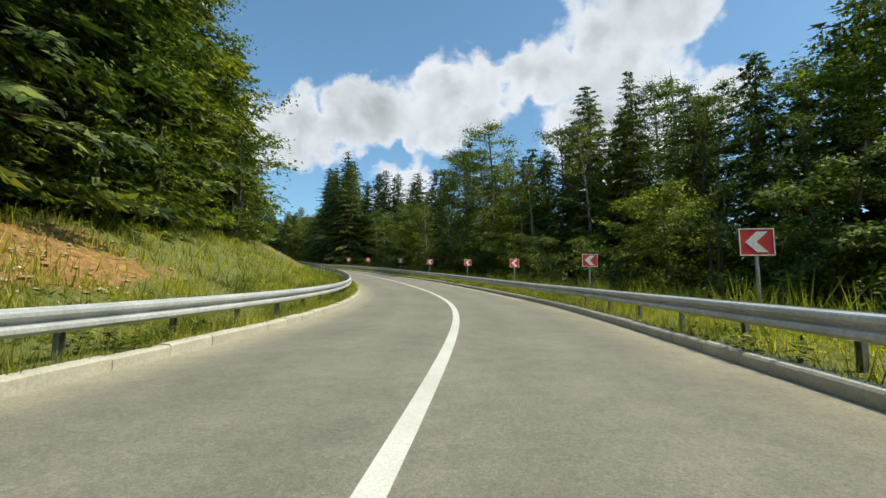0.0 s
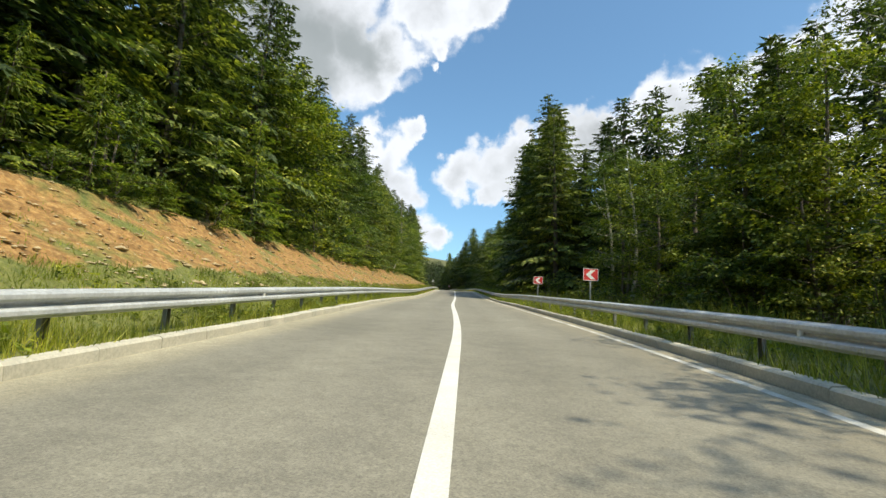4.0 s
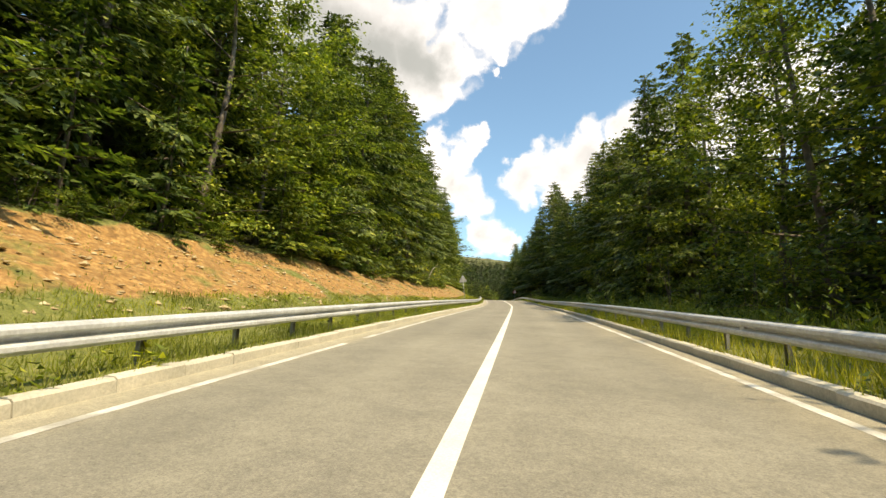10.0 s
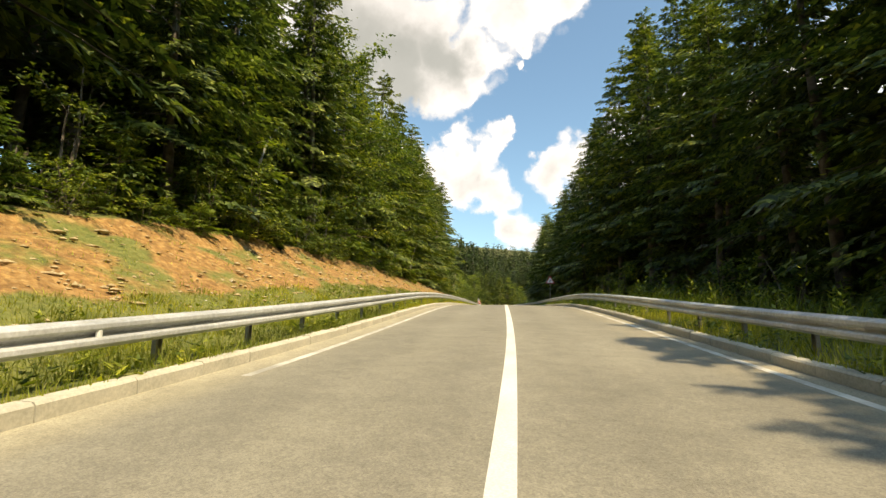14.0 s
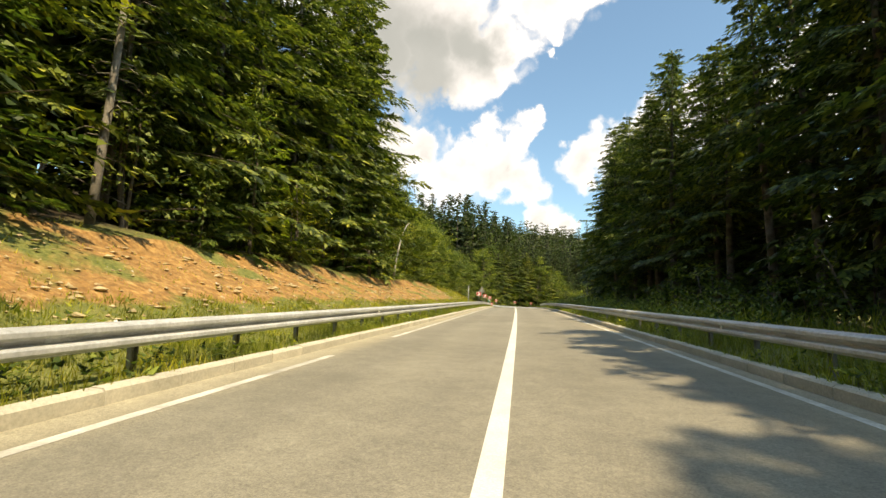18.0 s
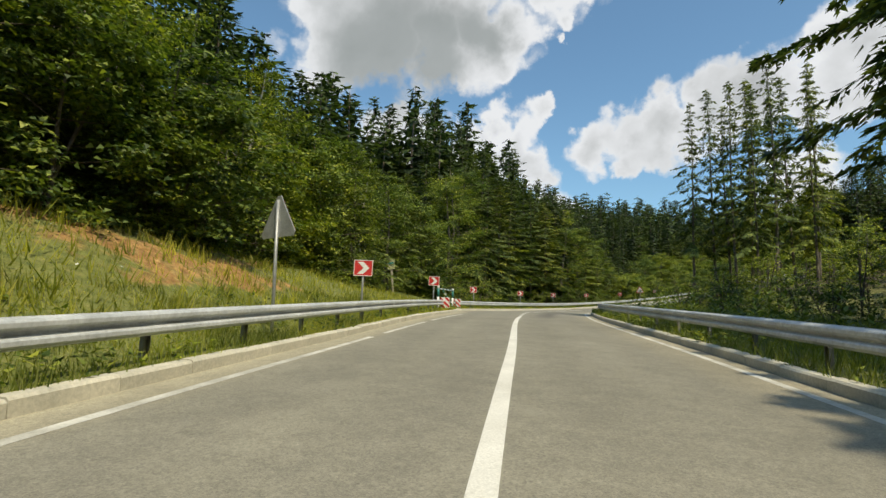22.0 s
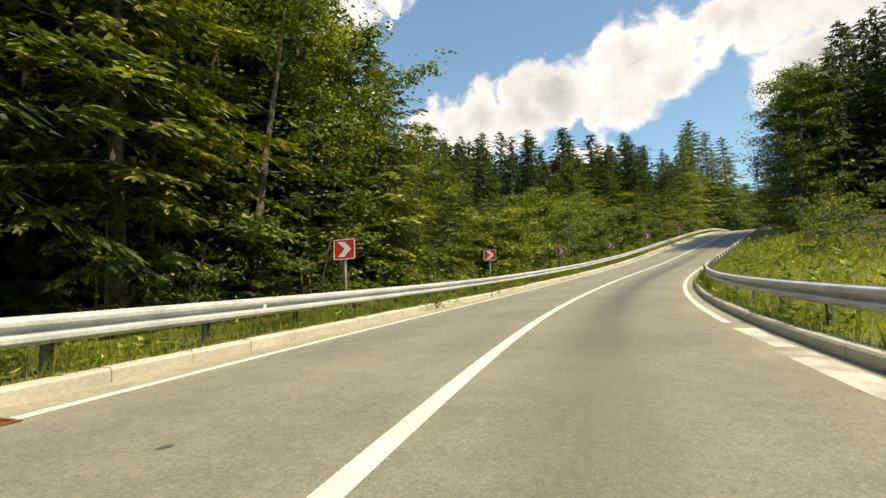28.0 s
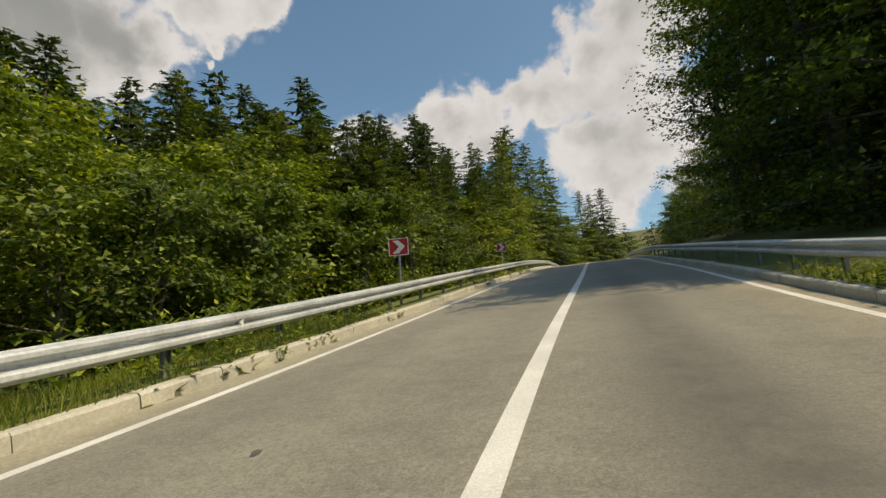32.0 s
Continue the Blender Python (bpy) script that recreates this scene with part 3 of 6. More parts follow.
def build_ground():
    s = np.arange(S0, S1, 1.0)
    cols = [0, 3.40, 3.58, 3.9, 4.4, 5.0, 5.6, 6.2, 6.7, 7.2, 7.7, 8.2, 8.7, 9.2, 9.7, 10.5, 11.5, 13, 15, 18, 22, 28, 36, 46, 58]
    lat = np.array([-c for c in cols[:0:-1]] + cols)
    g_s, g_l = np.meshgrid(s, lat, indexing="ij")
    # columns next to the road follow its edge where it widens
    near = (g_l < -3) & (g_l > -10)
    g_l2 = np.where(near, g_l - (left_edge(g_s) - EDGE_LEFT) * np.clip((10 + g_l) / 6.7, 0, 1), g_l)
    v = ground_at(g_s, g_l2)
    d = np.abs(g_l2)
    cut = np.interp(g_s, *CUT) * np.where(g_l2 < 0, np.clip((d - 5.6) / 1.0, 0, 1) * np.clip((10.8 - d) / 0.9, 0, 1), 0)
    cut = np.maximum(cut, np.where((g_l2 < 0) & (d > 3.4) & (d < 6.5), np.interp(g_s, [92, 100, 132, 140], [0, 0.6, 0.6, 0]), 0))
    wood = np.where(g_l2 < 0, np.clip((d - 10.0) / 1.5, 0, 1), np.clip((d - 8.0) / 2, 0, 1) * np.interp(g_s, [325, 345, 405, 425], [1, 0.3, 0.3, 1]))
    n, k = g_s.shape
    faces = [[i * k + j, (i + 1) * k + j, (i + 1) * k + j + 1, i * k + j + 1] for i in range(n - 1) for j in range(k - 1)]
    # the land beyond, out to the horizon
    far_x = np.r_[-3000, -1500, -800, -500, np.arange(-400, 261, 12), 400, 700, 1500, 3000]
    far_y = np.r_[-3000, -1500, -700, -300, np.arange(-120, 641, 12), 800, 1100, 1800, 3000]
    fx, fy = np.meshgrid(far_x, far_y, indexing="ij")
    p = np.stack([fx.ravel(), fy.ravel()], 1)
    fz, dd = far_height(p)
    fz = np.where(dd < 50, fz - 4.0, fz - 0.3)
    base = n * k
    m2 = len(far_y)
    faces += [[base + a * m2 + b, base + (a + 1) * m2 + b, base + (a + 1) * m2 + b + 1, base + a * m2 + b + 1] for a in range(len(far_x) - 1) for b in range(m2 - 1)]
    verts = np.vstack([v.reshape(-1, 3), np.column_stack([p, fz])])
    me = mesh("ground", verts, faces, M_EARTH, True)
    for name, val, fill in (("cut", cut, 0.0), ("wood", wood, 0.45)):
        at = me.attributes.new(name, "FLOAT", "POINT")
        at.data.foreach_set("value", np.r_[val.ravel(), np.full(len(p), fill)].astype(np.float32))
    thing("ground", "mountainside ground of grass, raw orange subsoil and needle litter", "ground", kind="structure", data=me)


def strip(s, lats, h, close=False):
    """A band along the road: verts and quads for given lateral lines (each a number or an array along s)."""
    rows = [on_road(s, l, hh) for l, hh in zip(lats, h)]
    v = np.stack(rows, 1)
    n, k = v.shape[:2]
    f = [[i * k + j, i * k + j + 1, (i + 1) * k + j + 1, (i + 1) * k + j] for i in range(n - 1) for j in range(k - 1)]
    return v.reshape(-1, 3), f


def build_road():
    s = np.arange(S0 + 0.5, S1 - 0.5, 1.0)
    frac = np.r_[0, 0.02, 0.05:0.96:0.05, 0.98, 1.0]
    el = left_edge(s)
    lats = [-el + f * (el + EDGE_RIGHT) for f in frac]
    crown = [0.03 * (1 - abs(2 * f - 1)) for f in frac]
    v, f = strip(s, lats, crown)
    me = mesh("road", v, f, M_ASPHALT, True)
    uv = me.uv_layers.new(name="UVMap")
    k = len(frac)
    idx = np.zeros(len(me.loops), int)
    me.loops.foreach_get("vertex_index", idx)
    uv.data.foreach_set("uv", np.column_stack([frac[idx % k], s[idx // k] / 10]).ravel().astype(np.float32))
    # dark braking marks and drips in the climbing lane of the bend
    lane = np.stack(lats, 1)
    along = np.interp(s, [362, 367, 374, 380, 398, 404, 412, 440, 455, 470], [0, 1.0, 0.95, 0.3, 0.2, 0.5, 1.0, 1.0, 0.5, 0])[:, None]
    mid = np.interp(s, [366, 376, 404, 420, 445], [1.18, 0.92, 1.2, 1.35, 1.15])[:, None]
    stain = along * np.exp(-((lane - mid) / 0.42) ** 2)
    at = me.attributes.new("stain", "FLOAT", "POINT")
    at.data.foreach_set("value", stain.ravel().astype(np.float32))
    road = thing("road", "grey two-lane mountain road of worn asphalt", "road", kind="structure", data=me)

    def line(name, a, b, lat, width, mat, label, wave=0.0):
        q = np.arange(a, b + 0.01, 1.0) if b - a > 3 else np.linspace(a, b, 3)
        mid = lat(q) if callable(lat) else np.full_like(q, lat)
        top = 0.032 * (1 - np.abs(mid) / 3.3) + 0.004
        w = width * 0.5 * (1 + wave * np.sin(q * 1.7) * np.sin(q * 0.45))
        vv, ff = strip(q, [mid - w, mid + w], [top, top])
        part(name, mesh(name, vv, ff, mat), road, label)

    line("centre_line", S0 + 2, 365.0, 0.0, 0.155, M_PAINT, "solid white centre line")
    for k2 in range(5):
        line("centre_dash", 366.3 + 2.1 * k2, 367.5 + 2.1 * k2, lambda q: -0.06 - 0.045 * (q - 366), 0.155, M_PAINT, "white centre line dash")
    line("centre_line", 376.8, S1 - 2, lambda q: np.interp(q, [376.8, 388], [-0.4, 0.0]), 0.155, M_PAINT, "solid white centre line")
    line("edge_line", 20.0, 395, 3.08, 0.12, M_PAINT_OLD, "worn white edge line")
    line("edge_line", 395, 399.1, 3.08, 0.12, M_PAINT, "white edge line")
    line("edge_line", 408.5, S1 - 2, 3.08, 0.12, M_PAINT, "white edge line")
    for a, b in ((100, 136), (198.5, 214)):
        line("edge_line", a, b, -2.89, 0.12, M_PAINT_FAINT, "nearly worn away white edge line")
    for a, b in ((136, 155.6), (156.2, 187.3), (188.6, 198), (219, 245), (248, 292), (296, 352), (353, 358), (359, 366)):
        line("edge_line", a, b, -2.89, 0.12, M_PAINT_OLD, "worn white edge line")
    line("edge_line", 375, S1 - 2, -2.89, 0.12, M_PAINT, "white edge line")
    for a, b, lat, w in ((399.2, 402.7, 3.08, 0.22), (402.9, 405.5, 3.12, 0.36), (405.8, 407.7, 3.16, 0.24)):
        line("paint_patch", a, b, lat, w, M_PAINT_OLD, "ragged smear of white edge paint", 0.3)
    rng = random.Random(31)
    for s0, lat, size in TAR_SPOTS:
        n = 22
        ring = [0.75 * size * (1 + 0.22 * math.sin(2 * i * 6.283 / n + s0) + 0.12 * math.sin(3 * i * 6.283 / n + 1.7 * s0) + 0.06 * rng.uniform(-1, 1)) for i in range(n)]
        q = [(s0 + 1.3 * ring[i] * math.cos(i * 6.283 / n), lat + 0.8 * ring[i] * math.sin(i * 6.283 / n)) for i in range(n)]
        pts = [on_road(a, b, 0.032 * (1 - abs(b) / 3.3) + 0.004) for a, b in q]
        part("tar_patch", mesh("tar_patch", pts, [list(range(n))[::-1]], M_TAR), road, "dark patch of old tar")
    return road


def kerb_piece(length):
    bm = bmesh.new()
    prof = [(0.0, -0.12), (0.0, 0.12), (0.025, 0.145), (0.15, 0.15), (0.17, 0.135), (0.17, -0.12)]
    a = [bm.verts.new((x, 0.006, z)) for x, z in prof]
    b = [bm.verts.new((x, length - 0.006, z)) for x, z in prof]
    n = len(prof)
    for i in range(n):
        bm.faces.new([a[i], b[i], b[(i + 1) % n], a[(i + 1) % n]])
    bm.faces.new(a)
    bm.faces.new(b[::-1])
    bmesh.ops.recalc_face_normals(bm, faces=bm.faces[:])
    return from_bm("kerb_stone", bm, M_KERB)


def build_kerbs():
    rng = random.Random(5)
    me = kerb_piece(1.0)
    ref = np.array([v.co[:] for v in me.vertices])
    polys = [list(p.vertices) for p in me.polygons]
    for side, name in ((-1, "kerb_left"), (1, "kerb_right")):
        root = thing(name, "row of pale concrete kerb stones along the road", "kerb", kind="structure")
        rest = []
        s = S0 + 1
        count = 0
        while s < S1 - 3:
            lat0 = float(-left_edge(s) if side < 0 else EDGE_RIGHT)
            lat1 = float(-left_edge(s + 1) if side < 0 else EDGE_RIGHT)
            a, b = on_road(s, lat0), on_road(s + 1, lat1)
            L = float(np.linalg.norm(b - a))
            turn = math.degrees(math.atan2(-(b[0] - a[0]), b[1] - a[1]))
            up = math.degrees(math.asin((b[2] - a[2]) / L))
            m = pose(a[0], a[1], a[2] + rng.uniform(-0.008, 0.008), up, rng.uniform(-1, 1), turn + rng.uniform(-0.5, 0.5))
            m = m @ Matrix.Diagonal((side, L, 1, 1))
            if count % 3 != 2 and -4 < s < 450:
                part("kerb_stone", me, root, m=m)
            else:
                w = np.array(m)[:3] @ np.column_stack([ref, np.ones(len(ref))]).T
                rest.append((w.T, polys))
            count += 1
            s += 1.0
        v, f = joined(rest)
        tagged(part("kerb_stones", mesh("kerb_stones", v, f, M_KERB), root), kind="stuff")


build_ground()
build_road()

# ---------------------------------------------------------------- guard rails
RAIL_PROFILE = [(0.0, 0.0), (0.004, 0.012), (0.070, 0.030), (0.083, 0.046), (0.083, 0.086), (0.070, 0.104), (0.010, 0.125), (0.004, 0.14), (0.010, 0.155), (0.070, 0.176), (0.083, 0.194), (0.083, 0.234), (0.070, 0.252), (0.004, 0.27), (0.0, 0.279)]


RAIL_FOOT = 0.405


def rail_lat(s, side):
    return side * ((float(left_edge(s)) if side < 0 else EDGE_RIGHT) + 0.48)


def beam(s0, s1, side):
    q = np.linspace(s0, s1, 5)
    pts = [np.array([on_road(a, rail_lat(a, side) - side * d, RAIL_FOOT + z) for a in q]) for d, z in RAIL_PROFILE]
    back = [np.array([on_road(a, rail_lat(a, side) - side * (d - 0.006), RAIL_FOOT + z + (0.004 if i == 0 else -0.004 if i == len(RAIL_PROFILE) - 1 else 0)) for a in q])
            for i, (d, z) in reversed(list(enumerate(RAIL_PROFILE)))]
    ring = np.stack(pts + back, 1)
    n, k = ring.shape[:2]
    f = [[i * k + j, i * k + (j + 1) % k, (i + 1) * k + (j + 1) % k, (i + 1) * k + j] for i in range(n - 1) for j in range(k)]
    f += [list(range(k)), list(range((n - 1) * k, n * k))[::-1]]
    return mesh("beam", ring.reshape(-1, 3), f, M_ZINC)


def post_mesh():
    """A steel sigma post with its spacer block, top at the beam's upper third."""
    bm = bmesh.new()
    for size, at in (((0.012, 0.10, 1.2), (0.0, 0.0, 0.02)), ((0.055, 0.012, 1.2), (-0.022, 0.045, 0.02)), ((0.055, 0.012, 1.2), (-0.022, -0.045, 0.02)), ((0.10, 0.09, 0.18), (-0.06, 0, 0.54))):
        bmesh.ops.create_cube(bm, size=1, matrix=Matrix.Translation(at) @ Matrix.Diagonal((*size, 1)))
    return from_bm("post", bm, M_POST)


def reflector_mesh():
    bm = bmesh.new()
    bmesh.ops.create_cube(bm, size=1, matrix=Matrix.Diagonal((0.05, 0.06, 0.10, 1)))
    bmesh.ops.bevel(bm, geom=bm.edges[:], offset=0.012, segments=1, affect="EDGES")
    return from_bm("reflector", bm, M_WHITE)


def hazard_panel(parent, s, side, turn=0):
    """Red and white slanted stripes on the flared end of a rail."""
    rl = rail_lat(s, side)
    p = on_road(s, rl - side * 0.12, RAIL_FOOT + 0.13)
    m = pose(*p, slope(s), 0, heading(s) + turn)
    plate = part("end_panel", box("end_panel", M_WHITE, (0.5, 0.02, 0.56), 0.004), parent, "white end panel with red slanted stripes", m)
    for k in (-1, 0, 1):
        # a band that falls from left to right, trimmed at the panel's top and bottom
        u = np.linspace(-0.245, 0.245, 9)
        mid = k * 0.30 - u * 0.9
        lo, hi = np.clip(mid - 0.075, -0.275, 0.275), np.clip(mid + 0.075, -0.275, 0.275)
        cols = [(x, l, h) for x, l, h in zip(u, lo, hi) if h - l > 0.004]
        bm = bmesh.new()
        rows = [[bm.verts.new((x, y, z)) for x, l, h in cols for z in (l, h)] for y in (-0.0135, -0.0105)]
        for i in range(len(cols) - 1):
            a, b = 2 * i, 2 * i + 2
            bm.faces.new([rows[0][a], rows[0][b], rows[0][b + 1], rows[0][a + 1]])
            bm.faces.new([rows[0][a + 1], rows[0][b + 1], rows[1][b + 1], rows[1][a + 1]])
            bm.faces.new([rows[1][a], rows[1][b], rows[0][b], rows[0][a]])
        part("stripe", from_bm("stripe", bm, M_RED), plate)


def build_rails():
    post, refl = post_mesh(), reflector_mesh()
    for side, a, b, lab in ((-1, S0 + 2, 367.95, "galvanised steel guard rail on posts along the bank"), (-1, 375.8, S1 - 4, "galvanised steel guard rail on posts along the outer bend"), (1, S0 + 2, S1 - 4, "galvanised steel guard rail on posts beside the wood")):
        root = thing("guard_rail", lab, "guard rail", "guard rails along the road")
        a += (b - a) % 4 if b < 400 else 0
        n = int(round((b - a) // 4))
        for i in range(n):
            part("beam", beam(a + 4 * i, a + 4 * i + 4.0, side), root)
            part("joint_plate", box("joint_plate", M_ZINC, (0.012, 0.30, 0.10), 0.004), root, m=pose(*on_road(a + 4 * i, rail_lat(a + 4 * i, side) - side * 0.012, RAIL_FOOT + 0.14), slope(a + 4 * i), 0, heading(a + 4 * i)))
            for q in (1.0, 3.0):
                s = a + 4 * i + q
                lat = rail_lat(s, side) + side * 0.12
                m = pose(*on_road(s, lat, 0.0), 0, 0, heading(s)) @ Matrix.Diagonal((side, 1, 1, 1))
                part("post", post, root, m=m)
            if i % 5 == 2:
                s = a + 4 * i + 2.0
                part("reflector", refl, root, "small pale reflector", pose(*on_road(s, rail_lat(s, side) - side * 0.05, RAIL_FOOT + 0.14), slope(s), 0, heading(s)))
        if side < 0 and a < 10:
            hazard_panel(root, b - 0.1, side)
        elif side < 0:
            hazard_panel(root, a + 0.1, side)


build_rails()


# ---------------------------------------------------------------- road signs
def chevron_sign(name, facing, label):
    """A square red panel with a white arrow on a grey post; facing -1 points left, +1 right."""
    root = thing(name, label, "road sign", "chevron signs on the bend")
    v, f = tube([(0, 0.03, -0.3), (0, 0.03, 0.9), (0, 0.03, 1.66)], [0.03, 0.03, 0.03], 10)
    part("post", mesh("post", v, f, M_BACK, True), root)
    plate = part("panel", box("panel", M_RED, (0.54, 0.024, 0.45), 0.006, (0, 0, 1.48)), root, "red panel with white border")
    for size, at in (((0.54, 0.006, 0.018), (0, -0.015, 1.696)), ((0.54, 0.006, 0.018), (0, -0.015, 1.264)), ((0.018, 0.006, 0.414), (-0.261, -0.015, 1.48)), ((0.018, 0.006, 0.414), (0.261, -0.015, 1.48))):
        part("border", box("border", M_WHITE, size, 0, at), plate)
    x = facing
    out = [(-0.17 * x, 0.17), (0.0, 0.17), (0.18 * x, 0.0), (0.0, -0.17), (-0.17 * x, -0.17), (0.01 * x, 0.0)]
    bm = bmesh.new()
    a = [bm.verts.new((px, -0.018, 1.48 + pz)) for px, pz in out]
    b = [bm.verts.new((px, -0.012, 1.48 + pz)) for px, pz in out]
    for i in range(6):
        bm.faces.new([a[i], b[i], b[(i + 1) % 6], a[(i + 1) % 6]])
    for q in ((0, 1, 2, 5), (5, 2, 3, 4)):
        bm.faces.new([a[i] for i in q])
        bm.faces.new([b[i] for i in reversed(q)])
    bmesh.ops.recalc_face_normals(bm, faces=bm.faces[:])
    part("arrow", from_bm("arrow", bm, M_WHITE), plate, "white chevron arrow")
    part("backing", box("backing", M_BACK, (0.52, 0.01, 0.43), 0, (0, 0.0185, 1.48)), plate, "bare grey sign back")
    return root


def put(ob, s, lat, turn=0, lean=0, h=None):
    p = ground_at(s, lat)
    return pose(p[0], p[1], float(p[2]) + (h or 0), 0, lean, heading(s) + turn)


def build_chevrons():
    left = chevron_sign("chevron_sign", -1, "square red chevron sign with a white arrow on a grey post")
    places = [(8.3, 4.95), (17.3, 4.95), (26.2, 4.95), (35.0, 4.95), (44.3, 4.95), (53.2, 4.95), (66.5, 4.95), (78.0, 4.95)]
    left.matrix_basis = put(left, *places[0], turn=-4)
    for k, (s, lat) in enumerate(places[1:]):
        copy_thing(left, put(left, s, lat, turn=(-6, 3, -2)[k % 3], lean=(1.5, -1, 0.5)[k % 3]))
    right = chevron_sign("chevron_sign", 1, "square red chevron sign with a white arrow on a thin post")
    places = [(343.0, -4.25), (355.4, -4.25), (365.6, -4.3), (379.8, -5.4), (389.8, -4.5), (398.6, -4.25), (408.9, -4.25), (419.2, -4.25), (429.6, -4.25), (440.8, -4.25), (452.1, -4.25), (466.5, -4.25)]
    right.matrix_basis = put(right, *places[0], turn=4)
    for k, (s, lat) in enumerate(places[1:]):
        copy_thing(right, put(right, s, lat, turn=(6, -2, 3)[k % 3] - 4, lean=(1.0, 2.5, -1.0)[k % 3]))


def triangle_sign(name, label, s, lat, turn, height, grade=False, lean=0):
    root = thing(name, label, "road sign")
    v, f = tube([(0, 0.035, -0.4), (0, 0.035, 1.2), (0, 0.035, height + 0.42)], [0.032] * 3, 10)
    part("post", mesh("post", v, f, M_BACK, True), root)

    def tri(r, y0, y1, mat, nm):
        bm = bmesh.new()
        pts = []
        for k in range(3):
            a = math.radians(90 + 120 * k)
            for da in (-9, 9):
                pts.append((r * 0.98 * math.cos(a + math.radians(da) * 0.6), r * 0.98 * math.sin(a + math.radians(da) * 0.6)))
        p0 = [bm.verts.new((x, y0, height + z)) for x, z in pts]
        p1 = [bm.verts.new((x, y1, height + z)) for x, z in pts]
        bm.faces.new(p0)
        bm.faces.new(p1[::-1])
        for i in range(6):
            bm.faces.new([p0[i], p1[i], p1[(i + 1) % 6], p0[(i + 1) % 6]])
        bmesh.ops.recalc_face_normals(bm, faces=bm.faces[:])
        return from_bm(nm, bm, mat)

    k = 0.84 if grade else 1.0
    plate = part("panel", tri(0.52 * k, -0.012, 0.012, M_BACK, "panel"), root, "three-cornered sheet, bare grey at the back")
    part("red_border", tri(0.515 * k, -0.017, -0.0125, M_RED, "red_border"), plate, "red border")
    part("white_field", tri((0.41 if grade else 0.37) * k, -0.022, -0.0175, M_WHITE, "white_field"), plate, "white field")
    if grade:
        # black wedge that climbs to the right, and the figure over it
        bm = bmesh.new()
        tri3 = [(-0.21, -0.13), (0.21, -0.13), (0.14, 0.02)]
        f0 = [bm.verts.new((x, -0.0265, height + z)) for x, z in tri3]
        f1 = [bm.verts.new((x, -0.0225, height + z)) for x, z in tri3]
        bm.faces.new(f0)
        bm.faces.new(f1[::-1])
        for i in range(3):
            bm.faces.new([f0[i], f1[i], f1[(i + 1) % 3], f0[(i + 1) % 3]])
        bmesh.ops.recalc_face_normals(bm, faces=bm.faces[:])
        part("wedge", from_bm("wedge", bm, M_BLACK), plate, "black wedge")
        font = bpy.data.curves.new("figure", "FONT")
        font.body, font.size, font.extrude, font.align_x = "10%", 0.145, 0.002, "CENTER"
        font.materials.append(M_BLACK)
        part("figure", font, plate, "black figure 10%", pose(-0.03, -0.0245, height - 0.035, 90, -18, 0))
    else:
        part("symbol", box("symbol", M_BLACK, (0.07, 0.005, 0.26), 0.001, (0, -0.025, height)), plate, "plain black bar")
    root.matrix_basis = put(root, s, lat, turn, lean)
    return root


def build_signs():
    build_chevrons()
    triangle_sign("warning_sign", "warning triangle with a red border on a grey post", 268.5, 4.95, 0, 2.75)
    triangle_sign("warning_sign", "warning triangle seen from its bare grey back, on a leaning post", 202.5, -5.2, 174, 2.62, lean=7)
    triangle_sign("warning_sign", "three-cornered warning sign seen from its bare grey back", 350.6, -4.35, 157, 2.1, lean=2)
    triangle_sign("warning_sign", "red-bordered triangle warning of a 10% gradient, on a grey post", 400.8, 4.6, -6, 2.05, grade=True)
    # pale marker post by the bank
    root = thing("marker_post", "thin pale steel post standing on the verge", "post", m=put(None, 329.7, -4.3))
    v, f = tube([(0, 0, -0.3), (0, 0, 1.0), (0, 0, 2.0)], [0.03] * 3, 8)
    part("shaft", mesh("shaft", v, f, M_BACK, True), root)
    # notice board on a wooden post
    root = thing("notice_board", "small faded yellow notice board on a leaning wooden post", "notice board", m=put(None, 373.2, -9.2, 12, -6))
    part("post", box("post", M_WOODPOST, (0.12, 0.12, 2.7), 0.01, (0, 0.08, 0.95)), root)
    brd = part("board", box("board", M_BOARD, (0.50, 0.03, 0.66), 0.006, (0, 0, 1.95)), root, "faded yellow board")
    part("print_bar", box("print_bar", M_GREEN, (0.36, 0.006, 0.14), 0, (0, -0.0185, 2.02)), brd, "green bar of faded print")
    part("print_bar", box("print_bar", M_BACK, (0.36, 0.006, 0.05), 0, (0, -0.0185, 1.86)), brd, "grey bar of faded print")


build_signs()


